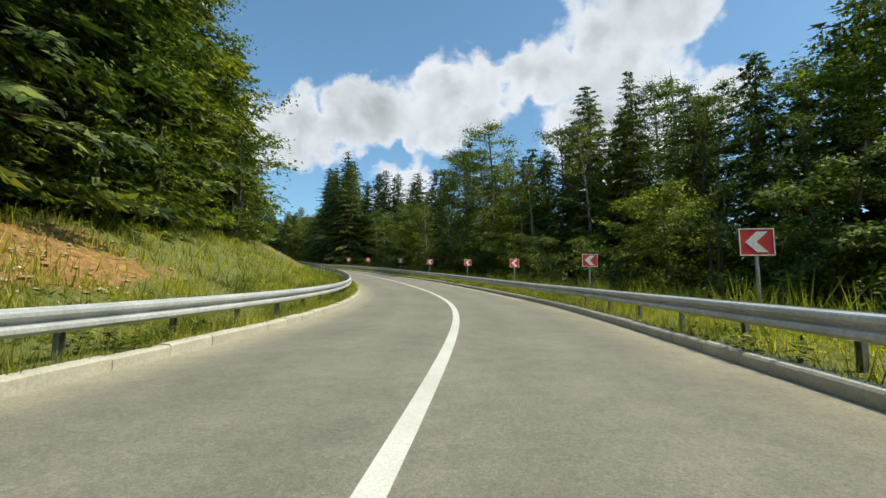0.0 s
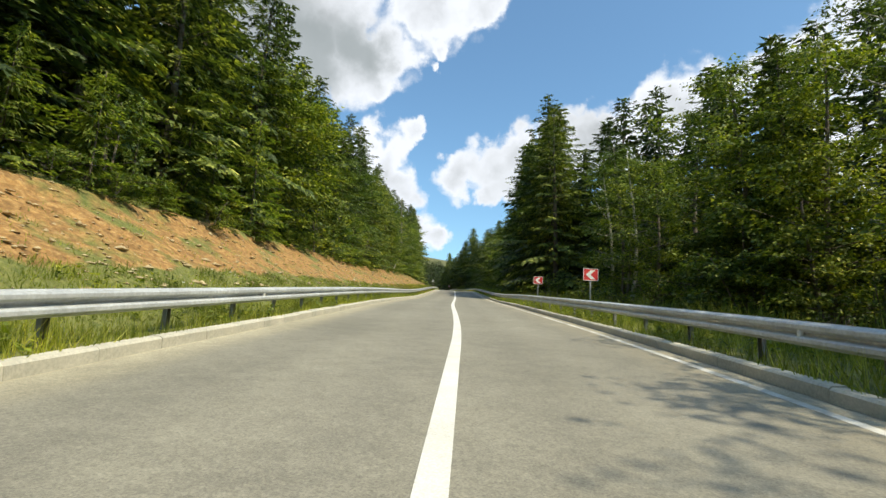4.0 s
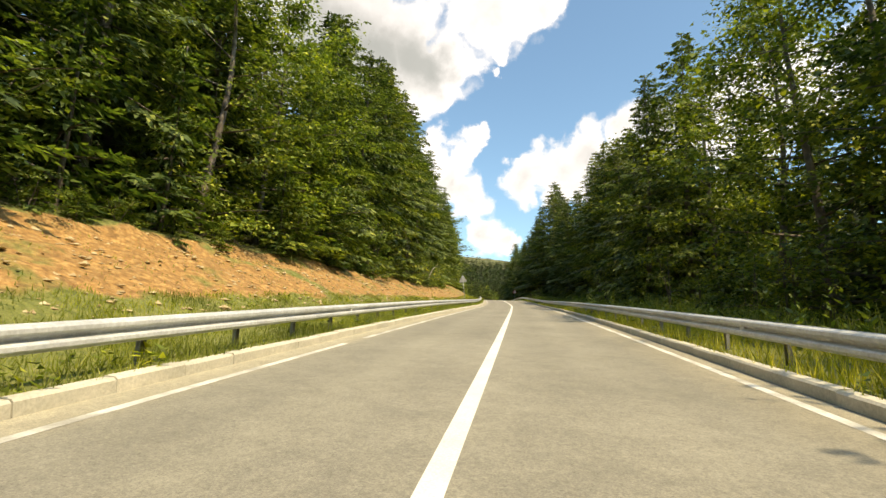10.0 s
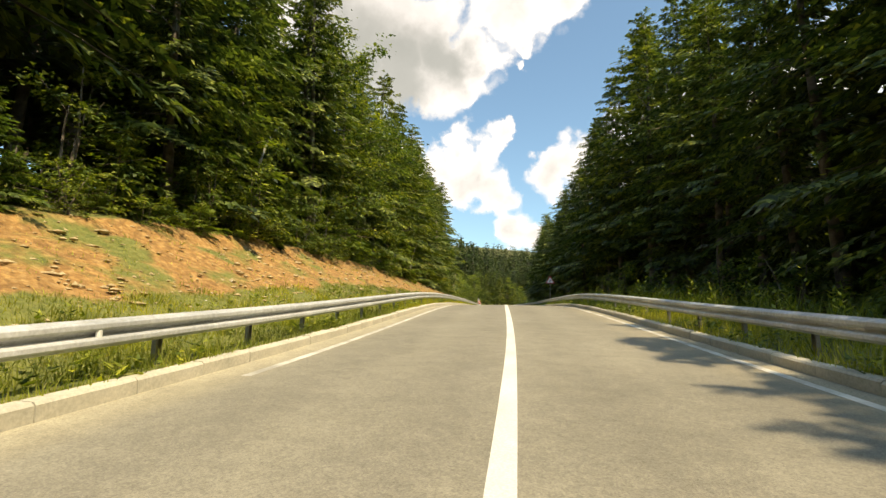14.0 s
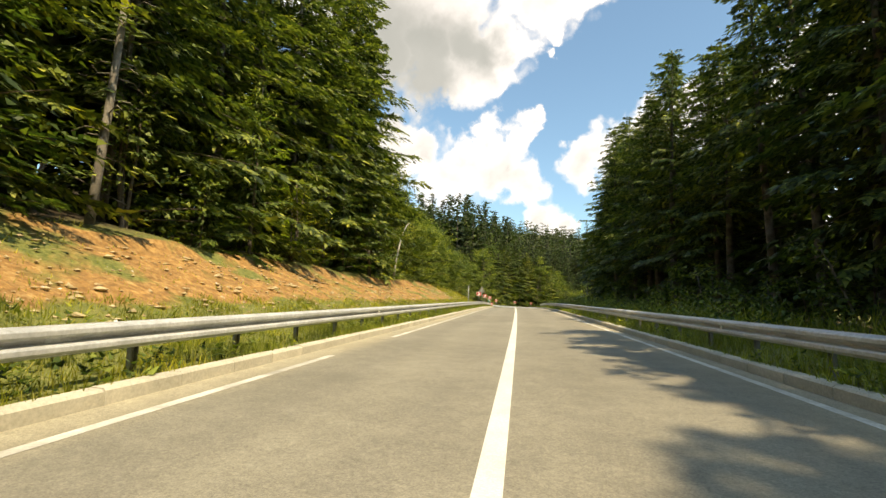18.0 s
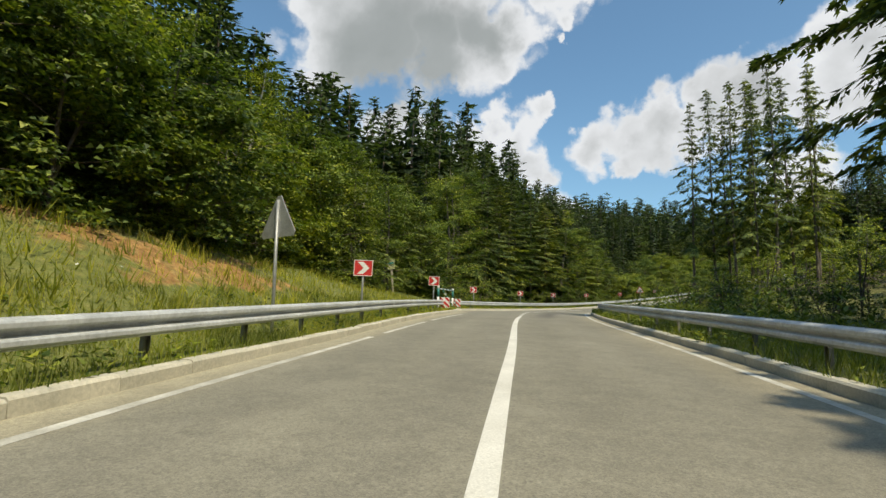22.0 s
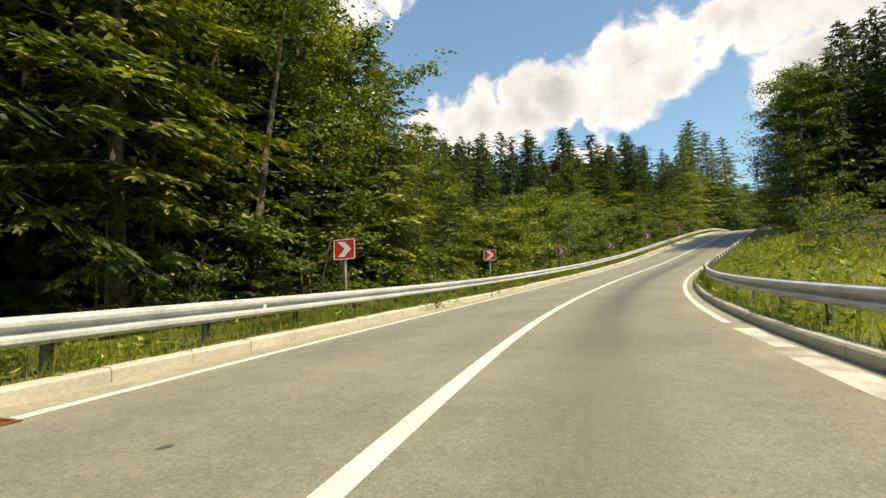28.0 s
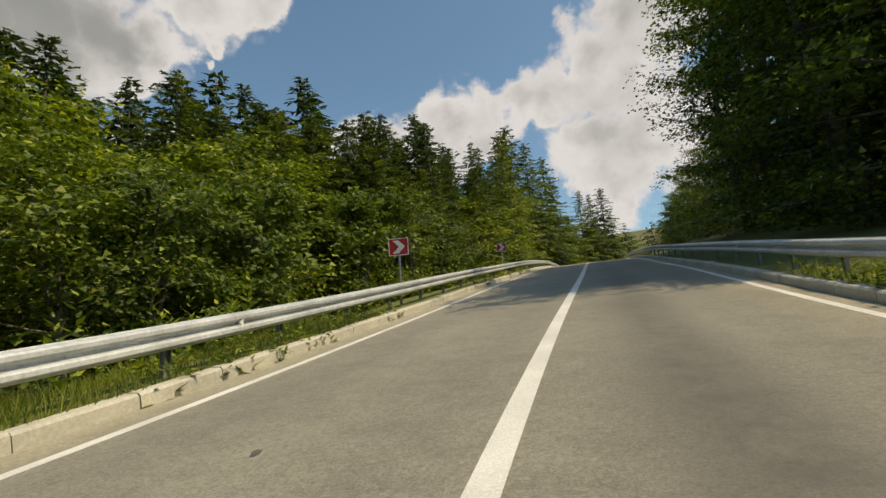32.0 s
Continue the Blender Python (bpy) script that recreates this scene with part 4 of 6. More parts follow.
def build_gate():
    """Forest road barrier: two painted posts, a striped bar and a brace."""
    a, b = ground_at(369.4, -5.0), ground_at(375.0, -5.6)
    root = thing("barrier_gate", "closed forest track barrier of green and white striped tubes", "barrier")
    up = np.array([0, 0, 1.0])
    for p in (a, b):
        v, f = tube([p - up * 0.2, p + up * 0.75], [0.065, 0.065], 12)
        pst = part("gate_post", mesh("gate_post", v, f, M_WHITE, True), root, "white and green steel post")
        v, f = tube([p + up * 0.75, p + up * 1.22], [0.067, 0.067], 12)
        part("green_band", mesh("green_band", v, f, M_GREEN, True), pst)
        v, f = tube([p + up * 1.22, p + up * 1.38], [0.066, 0.066], 12)
        part("cap", mesh("cap", v, f, M_WHITE, True), pst)
    for nm, p0, p1, n in (("bar", a + up * 1.2, b + up * 1.25, 9), ("brace", a + up * 1.12 + (b - a) * 0.28, b + up * 0.3, 7)):
        for k in range(n):
            q0, q1 = p0 + (p1 - p0) * k / n, p0 + (p1 - p0) * (k + 1) / n
            v, f = tube([q0, q1], [0.04, 0.04], 8)
            part(nm, mesh(nm, v, f, M_WHITE if k % 2 else M_GREEN, True), root)


build_gate()


def build_drain():
    root = thing("drain_grate", "rusty iron drain grate beside the kerb", "drain", m=pose(*on_road(401.5, -2.98, 0.01), slope(401.5), 0, heading(401.5)))
    part("frame", box("frame", M_RUST, (0.46, 0.62, 0.02), 0.004), root)
    for k in range(8):
        part("bar", box("bar", M_RUST, (0.40, 0.035, 0.02), 0.003, (0, -0.26 + k * 0.074, 0.014)), root)


build_drain()


# ---------------------------------------------------------------- plants
def leaves_mesh(name, base, along, across, mat, kite=False):
    """Many pointed leaves: each spreads from its base along one vector and is as wide as another."""
    n, k = len(base), 4 if kite else 3
    mid = base + along * (0.42 if kite else 0.12)
    corners = [mid + across * 0.5, base + along, mid - across * 0.5] + ([base] if kite else [])
    v = np.stack(corners, 1).reshape(-1, 3)
    me = bpy.data.meshes.new(name)
    me.vertices.add(len(v))
    me.vertices.foreach_set("co", v.astype(np.float32).ravel())
    me.loops.add(k * n)
    me.loops.foreach_set("vertex_index", np.arange(k * n, dtype=np.int32))
    me.polygons.add(n)
    me.polygons.foreach_set("loop_start", (np.arange(n) * k).astype(np.int32))
    me.materials.append(mat)
    me.update(calc_edges=True)
    return me


def unit(v):
    return v / (np.linalg.norm(v, axis=-1, keepdims=True) + 1e-9)


def bough_line(q, z, L, tilt, droop, out):
    """Points along a bough that hangs and turns up a little at its tip."""
    arc = tilt * q * L - droop * 0.55 * (q ** 2) * L + 0.10 * L * np.clip(q - 0.75, 0, 1)
    return np.outer(q * L, out) + np.array([0, 0, z]) + np.outer(arc, [0, 0, 1.0])


def feathered_bough(r, z, L, radius, u, tilt, droop, out, side, roll, leaf_n, leaf_len, wide):
    """A flat plate of short needle sprays on twigs to both sides of a bough."""
    n = 7
    k = max(5, int(leaf_n * (0.35 + 0.65 * L / radius) / n))
    q = (((np.arange(k) + r.rand(k)) / k) ** 0.75) * 0.88 + 0.12
    base = bough_line(q, z + r.uniform(-0.12, 0.12), L, tilt, droop, out)
    ang = np.where(np.arange(k) % 2 == 0, 1, -1) * r.uniform(0.45, 1.05, k) * np.clip(1.6 - q, 0.35, 1)
    d = np.cos(ang)[:, None] * out + np.sin(ang)[:, None] * side
    d[:, 2] += tilt - droop * q * 1.1 - r.uniform(0.0, 0.16, k)
    d = unit(d)
    size = 0.5 + 0.62 * (1 - u)
    reach = (0.10 + 0.27 * L * (1 - 0.66 * q)) * r.uniform(0.6, 1.25, k)
    f = np.linspace(0.05, 1.0, n)
    pos = base[:, None] + d[:, None] * (reach[:, None] * f)[..., None]
    pos[..., 2] -= 0.16 * reach[:, None] * f ** 2
    perp = unit(np.cross(d, roll))
    turn = np.where(np.arange(n) % 2 == 0, 0.5, -0.5) * np.r_[np.ones(n - 1), 0.1]
    nd = np.cos(turn)[None, :, None] * d[:, None] + np.sin(turn)[None, :, None] * perp[:, None] + r.normal(0, 0.14, (k, n, 3))
    nd[..., 2] -= 0.26 * f
    nd = unit(nd.reshape(-1, 3))
    length = (leaf_len * 0.72 * size * (1.15 - 0.4 * f)[None] * r.uniform(0.75, 1.3, (k, n))).reshape(-1, 1)
    w = unit(np.cross(nd, roll + r.normal(0, 0.32, (k * n, 3))))
    return pos.reshape(-1, 3), nd * length, w * length * r.uniform(*wide, (k * n, 1))


def loose_bough(r, z, L, radius, u, tilt, droop, out, side, roll, leaf_n, leaf_len, wide):
    """A few broad sprays, for trees that stand further back."""
    m = max(4, int(leaf_n * (0.35 + 0.65 * L / radius)))
    q = np.sqrt(r.rand(m)) * 0.92 + 0.06
    base = bough_line(q, z + r.uniform(-0.16, 0.16), L, tilt, droop, out)
    ang = r.uniform(0.2, 0.95, m) * np.where(r.rand(m) > 0.5, 1, -1)
    length = (leaf_len * (0.55 + 0.75 * r.rand(m)) * (1.15 - 0.45 * q) * (0.50 + 0.62 * (1 - u)))[:, None]
    d = np.cos(ang)[:, None] * out + np.sin(ang)[:, None] * side
    d[:, 2] += tilt - droop * q - r.uniform(0.0, 0.35, m)
    d = unit(d)
    w = unit(np.cross(d, roll + r.normal(0, 0.28, (m, 3))))
    return base, d * length, w * length * r.uniform(*wide, (m, 1))


def conifer(height, radius, bare, whorl, per, leaf_n, leaf_len, seed, ragged=0.2, droop=0.25, wide=(0.20, 0.32), stem=0.012):
    """Trunk and crown of a spruce or fir: whorls of boughs that carry flat feathered sprays."""
    r = np.random.RandomState(seed)
    zt = np.linspace(-0.8, height, 9)
    sway = np.column_stack([np.sin(zt * 0.25 + seed) * 0.10, np.cos(zt * 0.21 + seed) * 0.10, zt])
    trunk = tube(sway, np.maximum(stem * height * (1 - zt.clip(0) / height) ** 0.8, 0.02), 7)
    pieces = [trunk]
    B, A, W, K = [], [], [], []
    z = bare
    while z < height - 0.15:
        u = (z - bare) / (height - bare)
        length = radius * ((1 - u) ** 0.66) * (0.72 + 0.28 * min(1, u * 5 + 0.3)) + 0.10
        n = max(3, int(round(per * (1 - 0.35 * u))))
        az0 = r.rand() * 6.28
        for k in range(n):
            az = az0 + k * 6.283 / n + r.uniform(-0.35, 0.35)
            L = length * r.uniform(1 - ragged * 1.7, 1 + ragged) * (1 + 0.12 * math.sin(3 * az + seed + 0.4 * z))
            tilt = 0.30 * u - droop * (1 - u) + r.uniform(-0.2, 0.2)
            out = np.array([math.cos(az), math.sin(az), 0])
            side = np.array([-math.sin(az), math.cos(az), 0])
            roll = np.array([0, 0, 1.0]) + side * r.uniform(-0.45, 0.45) + out * 0.5
            if leaf_n > 20:
                fan = feathered_bough(r, z, L, radius, u, tilt, droop, out, side, roll, leaf_n, leaf_len, wide)
            else:
                fan = loose_bough(r, z, L, radius, u, tilt, droop, out, side, roll, leaf_n, leaf_len, wide)
            for have, got in zip((B, A, W), fan):
                have.append(got)
            if leaf_n > 14 and L > 0.9 and k % 3 == 0:
                e = np.linspace(0, 0.85, 3)
                pts = np.outer(e * L, out) + np.array([0, 0, z]) + np.outer(tilt * e * L - droop * 0.55 * e ** 2 * L, [0, 0, 1.0])
                pieces.append(tube(pts, [0.02 + 0.008 * L, 0.015 + 0.004 * L, 0.006], 3))
        # dense shaded needles close to the stem
        c, sz, slim = (34, 0.42, 0.30) if leaf_n > 20 else (14, 0.62, 0.5) if leaf_n > 12 else (6, 0.85, 1.0)
        az = r.rand(c) * 6.28
        out = np.column_stack([np.cos(az), np.sin(az), np.zeros(c)])
        rad = length * r.uniform(0.06, 0.5, c)
        B.append(out * rad[:, None] + np.column_stack([np.zeros((c, 2)), z + r.uniform(-0.1, 0.45, c)]))
        A.append((out * 0.45 + [0, 0, -0.65]) * (0.45 + 0.30 * length) * sz)
        W.append(np.column_stack([-np.sin(az), np.cos(az), np.zeros(c)]) * (0.35 + 0.34 * length) * sz * slim)
        z += whorl * r.uniform(0.8, 1.2) * (0.42 + 0.85 * (1 - u) ** 0.8)
    crown = leaves_mesh("crown", np.vstack(B), np.vstack(A), np.vstack(W), None)
    return pieces, crown


def trunk_mesh(pieces, mat=None, name="trunk"):
    v, f = joined(pieces)
    return mesh(name, v, f, mat or M_BARK, True)


def broadleaf(height, spread, first, limbs, clumps, leaf_n, leaf, seed, lean=(0, 0), narrow=0.5, stems=1, flat=0.32):
    """Trunk with limbs that fork into twigs; leaves in uneven clumps round the twig ends."""
    r = np.random.RandomState(seed)
    pieces, tips = [], []
    for st in range(stems):
        off = r.normal(0, 0.15, 2) if stems > 1 else np.zeros(2)
        ln = np.array(lean) + (r.normal(0, 0.16, 2) if stems > 1 else 0)
        zt = np.linspace(0, 1, 8)
        hh = height * (1 if st == 0 else r.uniform(0.7, 0.95))
        trunk = np.column_stack([off[0] + ln[0] * hh * zt ** 1.4 + 0.02 * hh * np.sin(zt * 5 + seed + st), off[1] + ln[1] * hh * zt ** 1.4 + 0.02 * hh * np.cos(zt * 4 + seed), hh * 0.93 * zt - 0.5 * (1 - zt)])
        pieces.append(tube(trunk, 0.011 * hh * (1 - zt) ** 0.8 + 0.015, 7))
        for k in range(limbs):
            u = first + (0.97 - first) * (k + r.rand()) / limbs
            p0 = np.array([np.interp(u, zt, trunk[:, a]) for a in range(3)])
            az = k * 2.4 + r.uniform(-0.5, 0.5) + st
            L = spread * (math.sin(math.pi * min(1, (u - first) / (1 - first) * 0.85 + 0.18)) ** narrow) * r.uniform(0.7, 1.15)
            e = np.linspace(0, 1, 5)
            up = (0.75 * (u - 0.2) + 0.25) * (0.45 + 0.9 * flat)
            limb = p0 + np.outer(e * L, [math.cos(az), math.sin(az), 0]) + np.outer(up * L * e ** 1.3 - 0.10 * L * e ** 3, [0, 0, 1.0])
            pieces.append(tube(limb, 0.004 * hh * (1 - e) * (1.2 - u) + 0.008, 3))
            for c in range(clumps):
                q = r.uniform(0.35, 1.05)
                p = np.array([np.interp(q, e, limb[:, a]) for a in range(3)]) + r.normal(0, 0.10 * L + 0.08, 3) * [1, 1, 0.7]
                tips.append((p, (0.14 * spread + 0.22) * r.uniform(0.6, 1.35)))
    B, A, W = [], [], []
    for p, rad in tips:
        m = max(6, int(leaf_n * r.uniform(0.6, 1.3)))
        d = unit(r.normal(0, 1, (m, 3)))
        base = p + d * (rad * r.rand(m) ** 0.8)[:, None] * [1.3, 1.3, flat]
        lean2 = r.normal(0, 0.22, 2)
        base[:, 2] += (base[:, :2] - p[:2]) @ lean2
        base[:, 2] -= 0.30 * rad * (d[:, 0] ** 2 + d[:, 1] ** 2)
        a = unit(d * [1, 1, 0.2] + r.normal(0, 0.45, (m, 3)) * [1, 1, 0.6] + [0, 0, -0.3])
        w = unit(np.cross(a, np.array([0, 0, 1.0]) + 0.45 * unit(p * [1, 1, 0]) + r.normal(0, 0.42, (m, 3))))
        l = leaf * r.uniform(0.55, 1.4, m)[:, None]
        B.append(base)
        A.append(a * l)
        W.append(w * l * 0.85)
    return pieces, leaves_mesh("crown", np.vstack(B), np.vstack(A), np.vstack(W), None)


class Kind:
    """One sort of tree: built once, then copied."""

    def __init__(self, name, label, category, group, pieces, crown, leaf_mat, bark=None):
        crown.materials.clear()
        crown.materials.append(leaf_mat)
        self.args, self.crown, self.first = (name, label, category, group), crown, None
        self.trunk, self.limbs = trunk_mesh(pieces[:1], bark), trunk_mesh(pieces[1:], bark, "branchwork")

    def plant(self, p, scale, turn, lean=0.0, squeeze=1.0):
        m = Matrix.LocRotScale(Vector(p), Euler((radians(lean), radians(lean * 0.6), turn)), Vector((scale * squeeze, scale * squeeze, scale)))
        if self.first is None:
            self.first = thing(*self.args)
            part("trunk", self.trunk, self.first)
            tagged(part("branchwork", self.limbs, self.first), kind="stuff")
            part("crown", self.crown, self.first)
            self.first.matrix_basis = m
        else:
            ob = copy_thing(self.first, Matrix.Identity(4))
            ob.matrix_basis = m


class Backwood:
    """Trees that stand behind others: joined into one mesh of trunks and one of crowns."""

    def __init__(self, pairs):
        self.pairs, self.spots = pairs, [[] for _ in pairs]

    def plant(self, p, scale, turn, lean=0.0, squeeze=1.0):
        self.spots[int(turn * 100) % len(self.pairs)].append((p[0], p[1], p[2], scale, turn, scale * squeeze))

    def build(self, name, label, mats):
        root = thing(name, label, "trees", kind="stuff")
        for which, nm, mat in ((0, "trunks", mats[0]), (1, "crowns", mats[1])):
            vs, loops, sizes, n = [], [], [], 0
            for pair, spots in zip(self.pairs, self.spots):
                me = pair[which]
                co = np.zeros(len(me.vertices) * 3, np.float32)
                me.vertices.foreach_get("co", co)
                co = co.reshape(-1, 3)
                li = np.zeros(len(me.loops), np.int32)
                me.loops.foreach_get("vertex_index", li)
                lt = np.zeros(len(me.polygons), np.int32)
                me.polygons.foreach_get("loop_total", lt)
                for x, y, z, sc, turn, wid in spots:
                    c, si = math.cos(turn), math.sin(turn)
                    vs.append(np.column_stack([(co[:, 0] * c - co[:, 1] * si) * wid + x, (co[:, 0] * si + co[:, 1] * c) * wid + y, co[:, 2] * sc + z]))
                    loops.append(li + n)
                    sizes.append(lt)
                    n += len(co)
            me = bpy.data.meshes.new(nm)
            v, li, lt = np.vstack(vs), np.concatenate(loops), np.concatenate(sizes)
            me.vertices.add(len(v))
            me.vertices.foreach_set("co", v.astype(np.float32).ravel())
            me.loops.add(len(li))
            me.loops.foreach_set("vertex_index", li.astype(np.int32))
            me.polygons.add(len(lt))
            me.polygons.foreach_set("loop_start", np.r_[0, np.cumsum(lt)[:-1]].astype(np.int32))
            me.materials.append(mat)
            me.update(calc_edges=True)
            part(nm, me, root)


def make_kinds():
    K = {}
    SP = "tall dark green spruce with layered drooping boughs at the roadside"
    for i, (h, rad, bare, seed) in enumerate(((18.5, 3.7, 2.2, 11), (19.5, 3.4, 3.6, 12), (17.0, 3.9, 1.2, 13), (18.5, 3.2, 4.6, 14))):
        K["near%d" % i] = Kind("spruce_tree", SP, "tree", "spruces of the wood", *conifer(h, rad, bare, 0.80, 8, 110, 0.46, seed, 0.30, 0.25, (0.40, 0.64)), M_NEEDLE)
    for i, (h, rad, bare, seed) in enumerate(((18.5, 3.3, 5.5, 41), (18.0, 3.0, 7.0, 42))):
        K["tall%d" % i] = Kind("spruce_tree", "high-crowned spruce with a long bare trunk at the wood's edge", "tree", "spruces of the wood", *conifer(h, rad, bare, 0.72, 8, 104, 0.46, seed, 0.38, 0.25, (0.40, 0.64)), M_NEEDLE)
    for i, (h, rad, bare, seed) in enumerate(((17.5, 1.7, 5.2, 45), (18.5, 1.9, 6.5, 46))):
        K["slim%d" % i] = Kind("spruce_tree", "slim spruce with a thin bare trunk and ragged short boughs", "tree", "spruces of the wood", *conifer(h, rad, bare, 0.85, 6, 60, 0.42, seed, 0.45, 0.3, (0.40, 0.64), 0.0068), M_NEEDLE)
    for i, (h, rad, seed) in enumerate(((5.0, 1.5, 51), (3.4, 1.25, 52))):
        K["young%d" % i] = Kind("young_fir", "young bright green fir growing on top of the bank", "tree", "young firs on the bank", *conifer(h, rad, 0.15, 0.36, 7, 63, 0.26, seed, 0.24, 0.10, (0.36, 0.56)), M_NEEDLE_Y)
    for i, (h, sp, seed) in enumerate(((12.0, 3.1, 61), (15.0, 3.4, 62), (8.5, 3.0, 63))):
        p, c = broadleaf(h, sp, 0.08, 25, 10, 52, 0.138, seed, flat=0.24)
        K["leafy%d" % i] = Kind("broadleaf_tree", "leafy light green broadleaf tree with flat layered sprays", "tree", "broadleaf trees", p, c, M_LEAF)
    for i, (h, sp, seed) in enumerate(((4.2, 1.8, 71), (2.8, 1.5, 72))):
        p, c = broadleaf(h, sp, 0.06, 5, 4, 38, 0.115, seed, stems=3, flat=0.40)
        K["bush%d" % i] = Kind("hazel_bush", "bushy light green hazel shrub at the wood's edge", "shrub", "shrubs", p, c, M_LEAF)
    p, c = broadleaf(6.5, 2.7, 0.05, 10, 6, 84, 0.165, 75, stems=3, flat=0.36)
    K["thicket"] = Kind("bushy_maple", "round bushy light green young maple beside the road", "tree", "broadleaf trees", p, c, M_LEAF)
    p, c = broadleaf(14.0, 2.4, 0.22, 20, 8, 60, 0.115, 81, narrow=0.9, flat=0.5)
    K["airy"] = Kind("tall_aspen", "tall airy broadleaf tree with a thin grey trunk", "tree", "broadleaf trees", p, c, M_LEAF, M_BARK_PALE)
    back = [conifer(h, rad, bare, 0.72, 7, 16, 0.86, seed, 0.25, 0.25, (0.34, 0.5)) for h, rad, bare, seed in ((19, 3.7, 2.5, 21), (17.5, 3.4, 4.0, 22), (18, 3.8, 1.5, 31))]
    K["back"] = Backwood([(trunk_mesh(p), c) for p, c in back])
    rear = [conifer(h, rad, bare, 0.95, 6, 9, 1.2, seed, 0.25, 0.25, (0.42, 0.58)) for h, rad, bare, seed in ((18.5, 3.8, 4.0, 23), (17.5, 3.6, 3.0, 24))]
    K["far"] = Backwood([(trunk_mesh(p[:1]), c) for p, c in (conifer(18, 3.6, 3.0, 2.0, 5, 5, 2.2, 25, 0.25, 0.25, (0.5, 0.7)), conifer(15, 3.2, 2.0, 2.0, 5, 5, 2.0, 26, 0.25, 0.25, (0.5, 0.7)))])
    K["rear"] = Backwood([(trunk_mesh(p), c) for p, c in rear])
    soft = [broadleaf(h, sp, 0.1, 13, 6, 17, 0.32, seed) for h, sp, seed in ((11, 3.2, 91), (13, 3.4, 92))]
    K["soft"] = Backwood([(trunk_mesh(p), c) for p, c in soft])
    return K


KINDS = make_kinds()


def pick(rng, table):
    x = rng.random() * sum(w for _, w in table)
    for n, w in table:
        x -= w
        if x <= 0:
            return n
    return table[-1][0]


CON = [("near0", 1), ("near1", 1), ("near2", 1), ("near3", 1)]
EDGE_L = [
    (-60, 22, CON + [("leafy2", 1.2), ("bush0", 0.6)]),
    (22, 60, CON + [("leafy0", 2), ("leafy2", 1), ("young0", 1)]),
    (60, 110, CON + [("near0", 2), ("leafy2", 0.6)]),
    (110, 145, CON + [("leafy0", 1.2), ("leafy1", 0.8), ("tall0", 0.6)]),
    (145, 175, CON + [("leafy0", 3.5), ("leafy1", 3.5)]),
    (175, 240, CON + [("tall0", 1.6), ("tall1", 0.8)]),
    (240, 272, CON + [("leafy0", 3), ("leafy1", 2)]),
    (272, 326, CON + [("near2", 2)]),
    (326, 345, [("near2", 1), ("leafy0", 2), ("leafy2", 3), ("thicket", 1)]),
    (345, 382, [("near2", 1.5), ("leafy0", 2), ("leafy2", 2), ("airy", 1)]),
    (382, 414, CON + [("leafy1", 2.5)]),
    (414, 427, [("leafy1", 2), ("leafy0", 1), ("near0", 1), ("near2", 1.5)]),
    (427, 460, [("thicket", 4), ("leafy2", 2), ("bush0", 1)]),
    (460, 490, [("thicket", 2), ("near2", 1.2), ("near0", 1)]),
    (490, 640, CON + [("leafy0", 1)]),
]
EDGE_R = [
    (-60, 62, [("leafy0", 2), ("leafy1", 1.5), ("airy", 2), ("near1", 0.4)]),
    (62, 83, [("leafy0", 3), ("leafy1", 2), ("airy", 1), ("near1", 0.5)]),
    (97, 112, CON),
    (112, 133, CON),
    (133, 150, CON[:1] + [("leafy1", 3), ("leafy0", 3)]),
    (150, 178, CON[:2] + [("leafy0", 2.5), ("leafy1", 1.5), ("young0", 1)]),
    (178, 200, CON + [("leafy0", 1.6), ("young0", 1.2)]),
    (200, 363, [("tall0", 2), ("tall1", 1), ("near1", 2), ("near3", 2), ("near0", 0.6)]),
    (449, 640, [("leafy1", 1)]),
]


# height of the wood's edge over the road, along it: left wood and right wood
TOP_L = ([-60, 30, 36, 40, 50, 62, 74, 86, 95, 106, 118, 130, 155, 166, 188, 205, 232, 246, 256, 272, 292, 304, 312, 323, 328, 334, 380, 386, 391, 405, 416, 421, 426, 430, 437, 448, 457, 466, 475, 481, 490, 500, 520, 545, 640],
         [24, 21, 14, 12, 16, 20, 21, 18, 18, 20, 19, 18, 19.5, 22, 24, 24, 22.5, 26, 22, 25, 19, 24, 26, 26, 18, 12.5, 13, 18, 20.5, 20, 17, 14.0, 9.0, 6.0, 5.1, 7.2, 8.6, 9.6, 10.8, 12.6, 15.5, 19.5, 27, 28, 26])
TOP_R = ([-60, 24, 27, 33, 38, 43, 49, 53, 57, 70, 76, 90, 100, 112, 134, 141, 146, 151, 158, 168, 180, 187, 215, 221, 236, 245, 258, 266, 285, 302, 309, 314, 320, 333, 343, 361, 366, 369, 384, 448, 474, 480, 640],
         [9.5, 9.5, 14, 15.5, 11.5, 11, 15, 19.5, 12, 10.5, 15, 19, 25, 27, 25, 21, 19, 15.5, 20, 23, 21, 19, 20, 16.5, 19, 18, 24, 25, 20, 20, 17, 15, 21, 20, 17.5, 20, 20, 16, 18, 24, 24, 11, 11])
HEIGHT = dict(near0=18.5, near1=19.5, near2=17.0, near3=18.5, tall0=18.5, tall1=18.0, young0=5.0, young1=3.4, leafy0=11.6, leafy1=14.5, leafy2=8.4,
              bush0=4.0, bush1=2.7, thicket=6.3, airy=13.6, back=18.2, rear=18.0, soft=12.0)


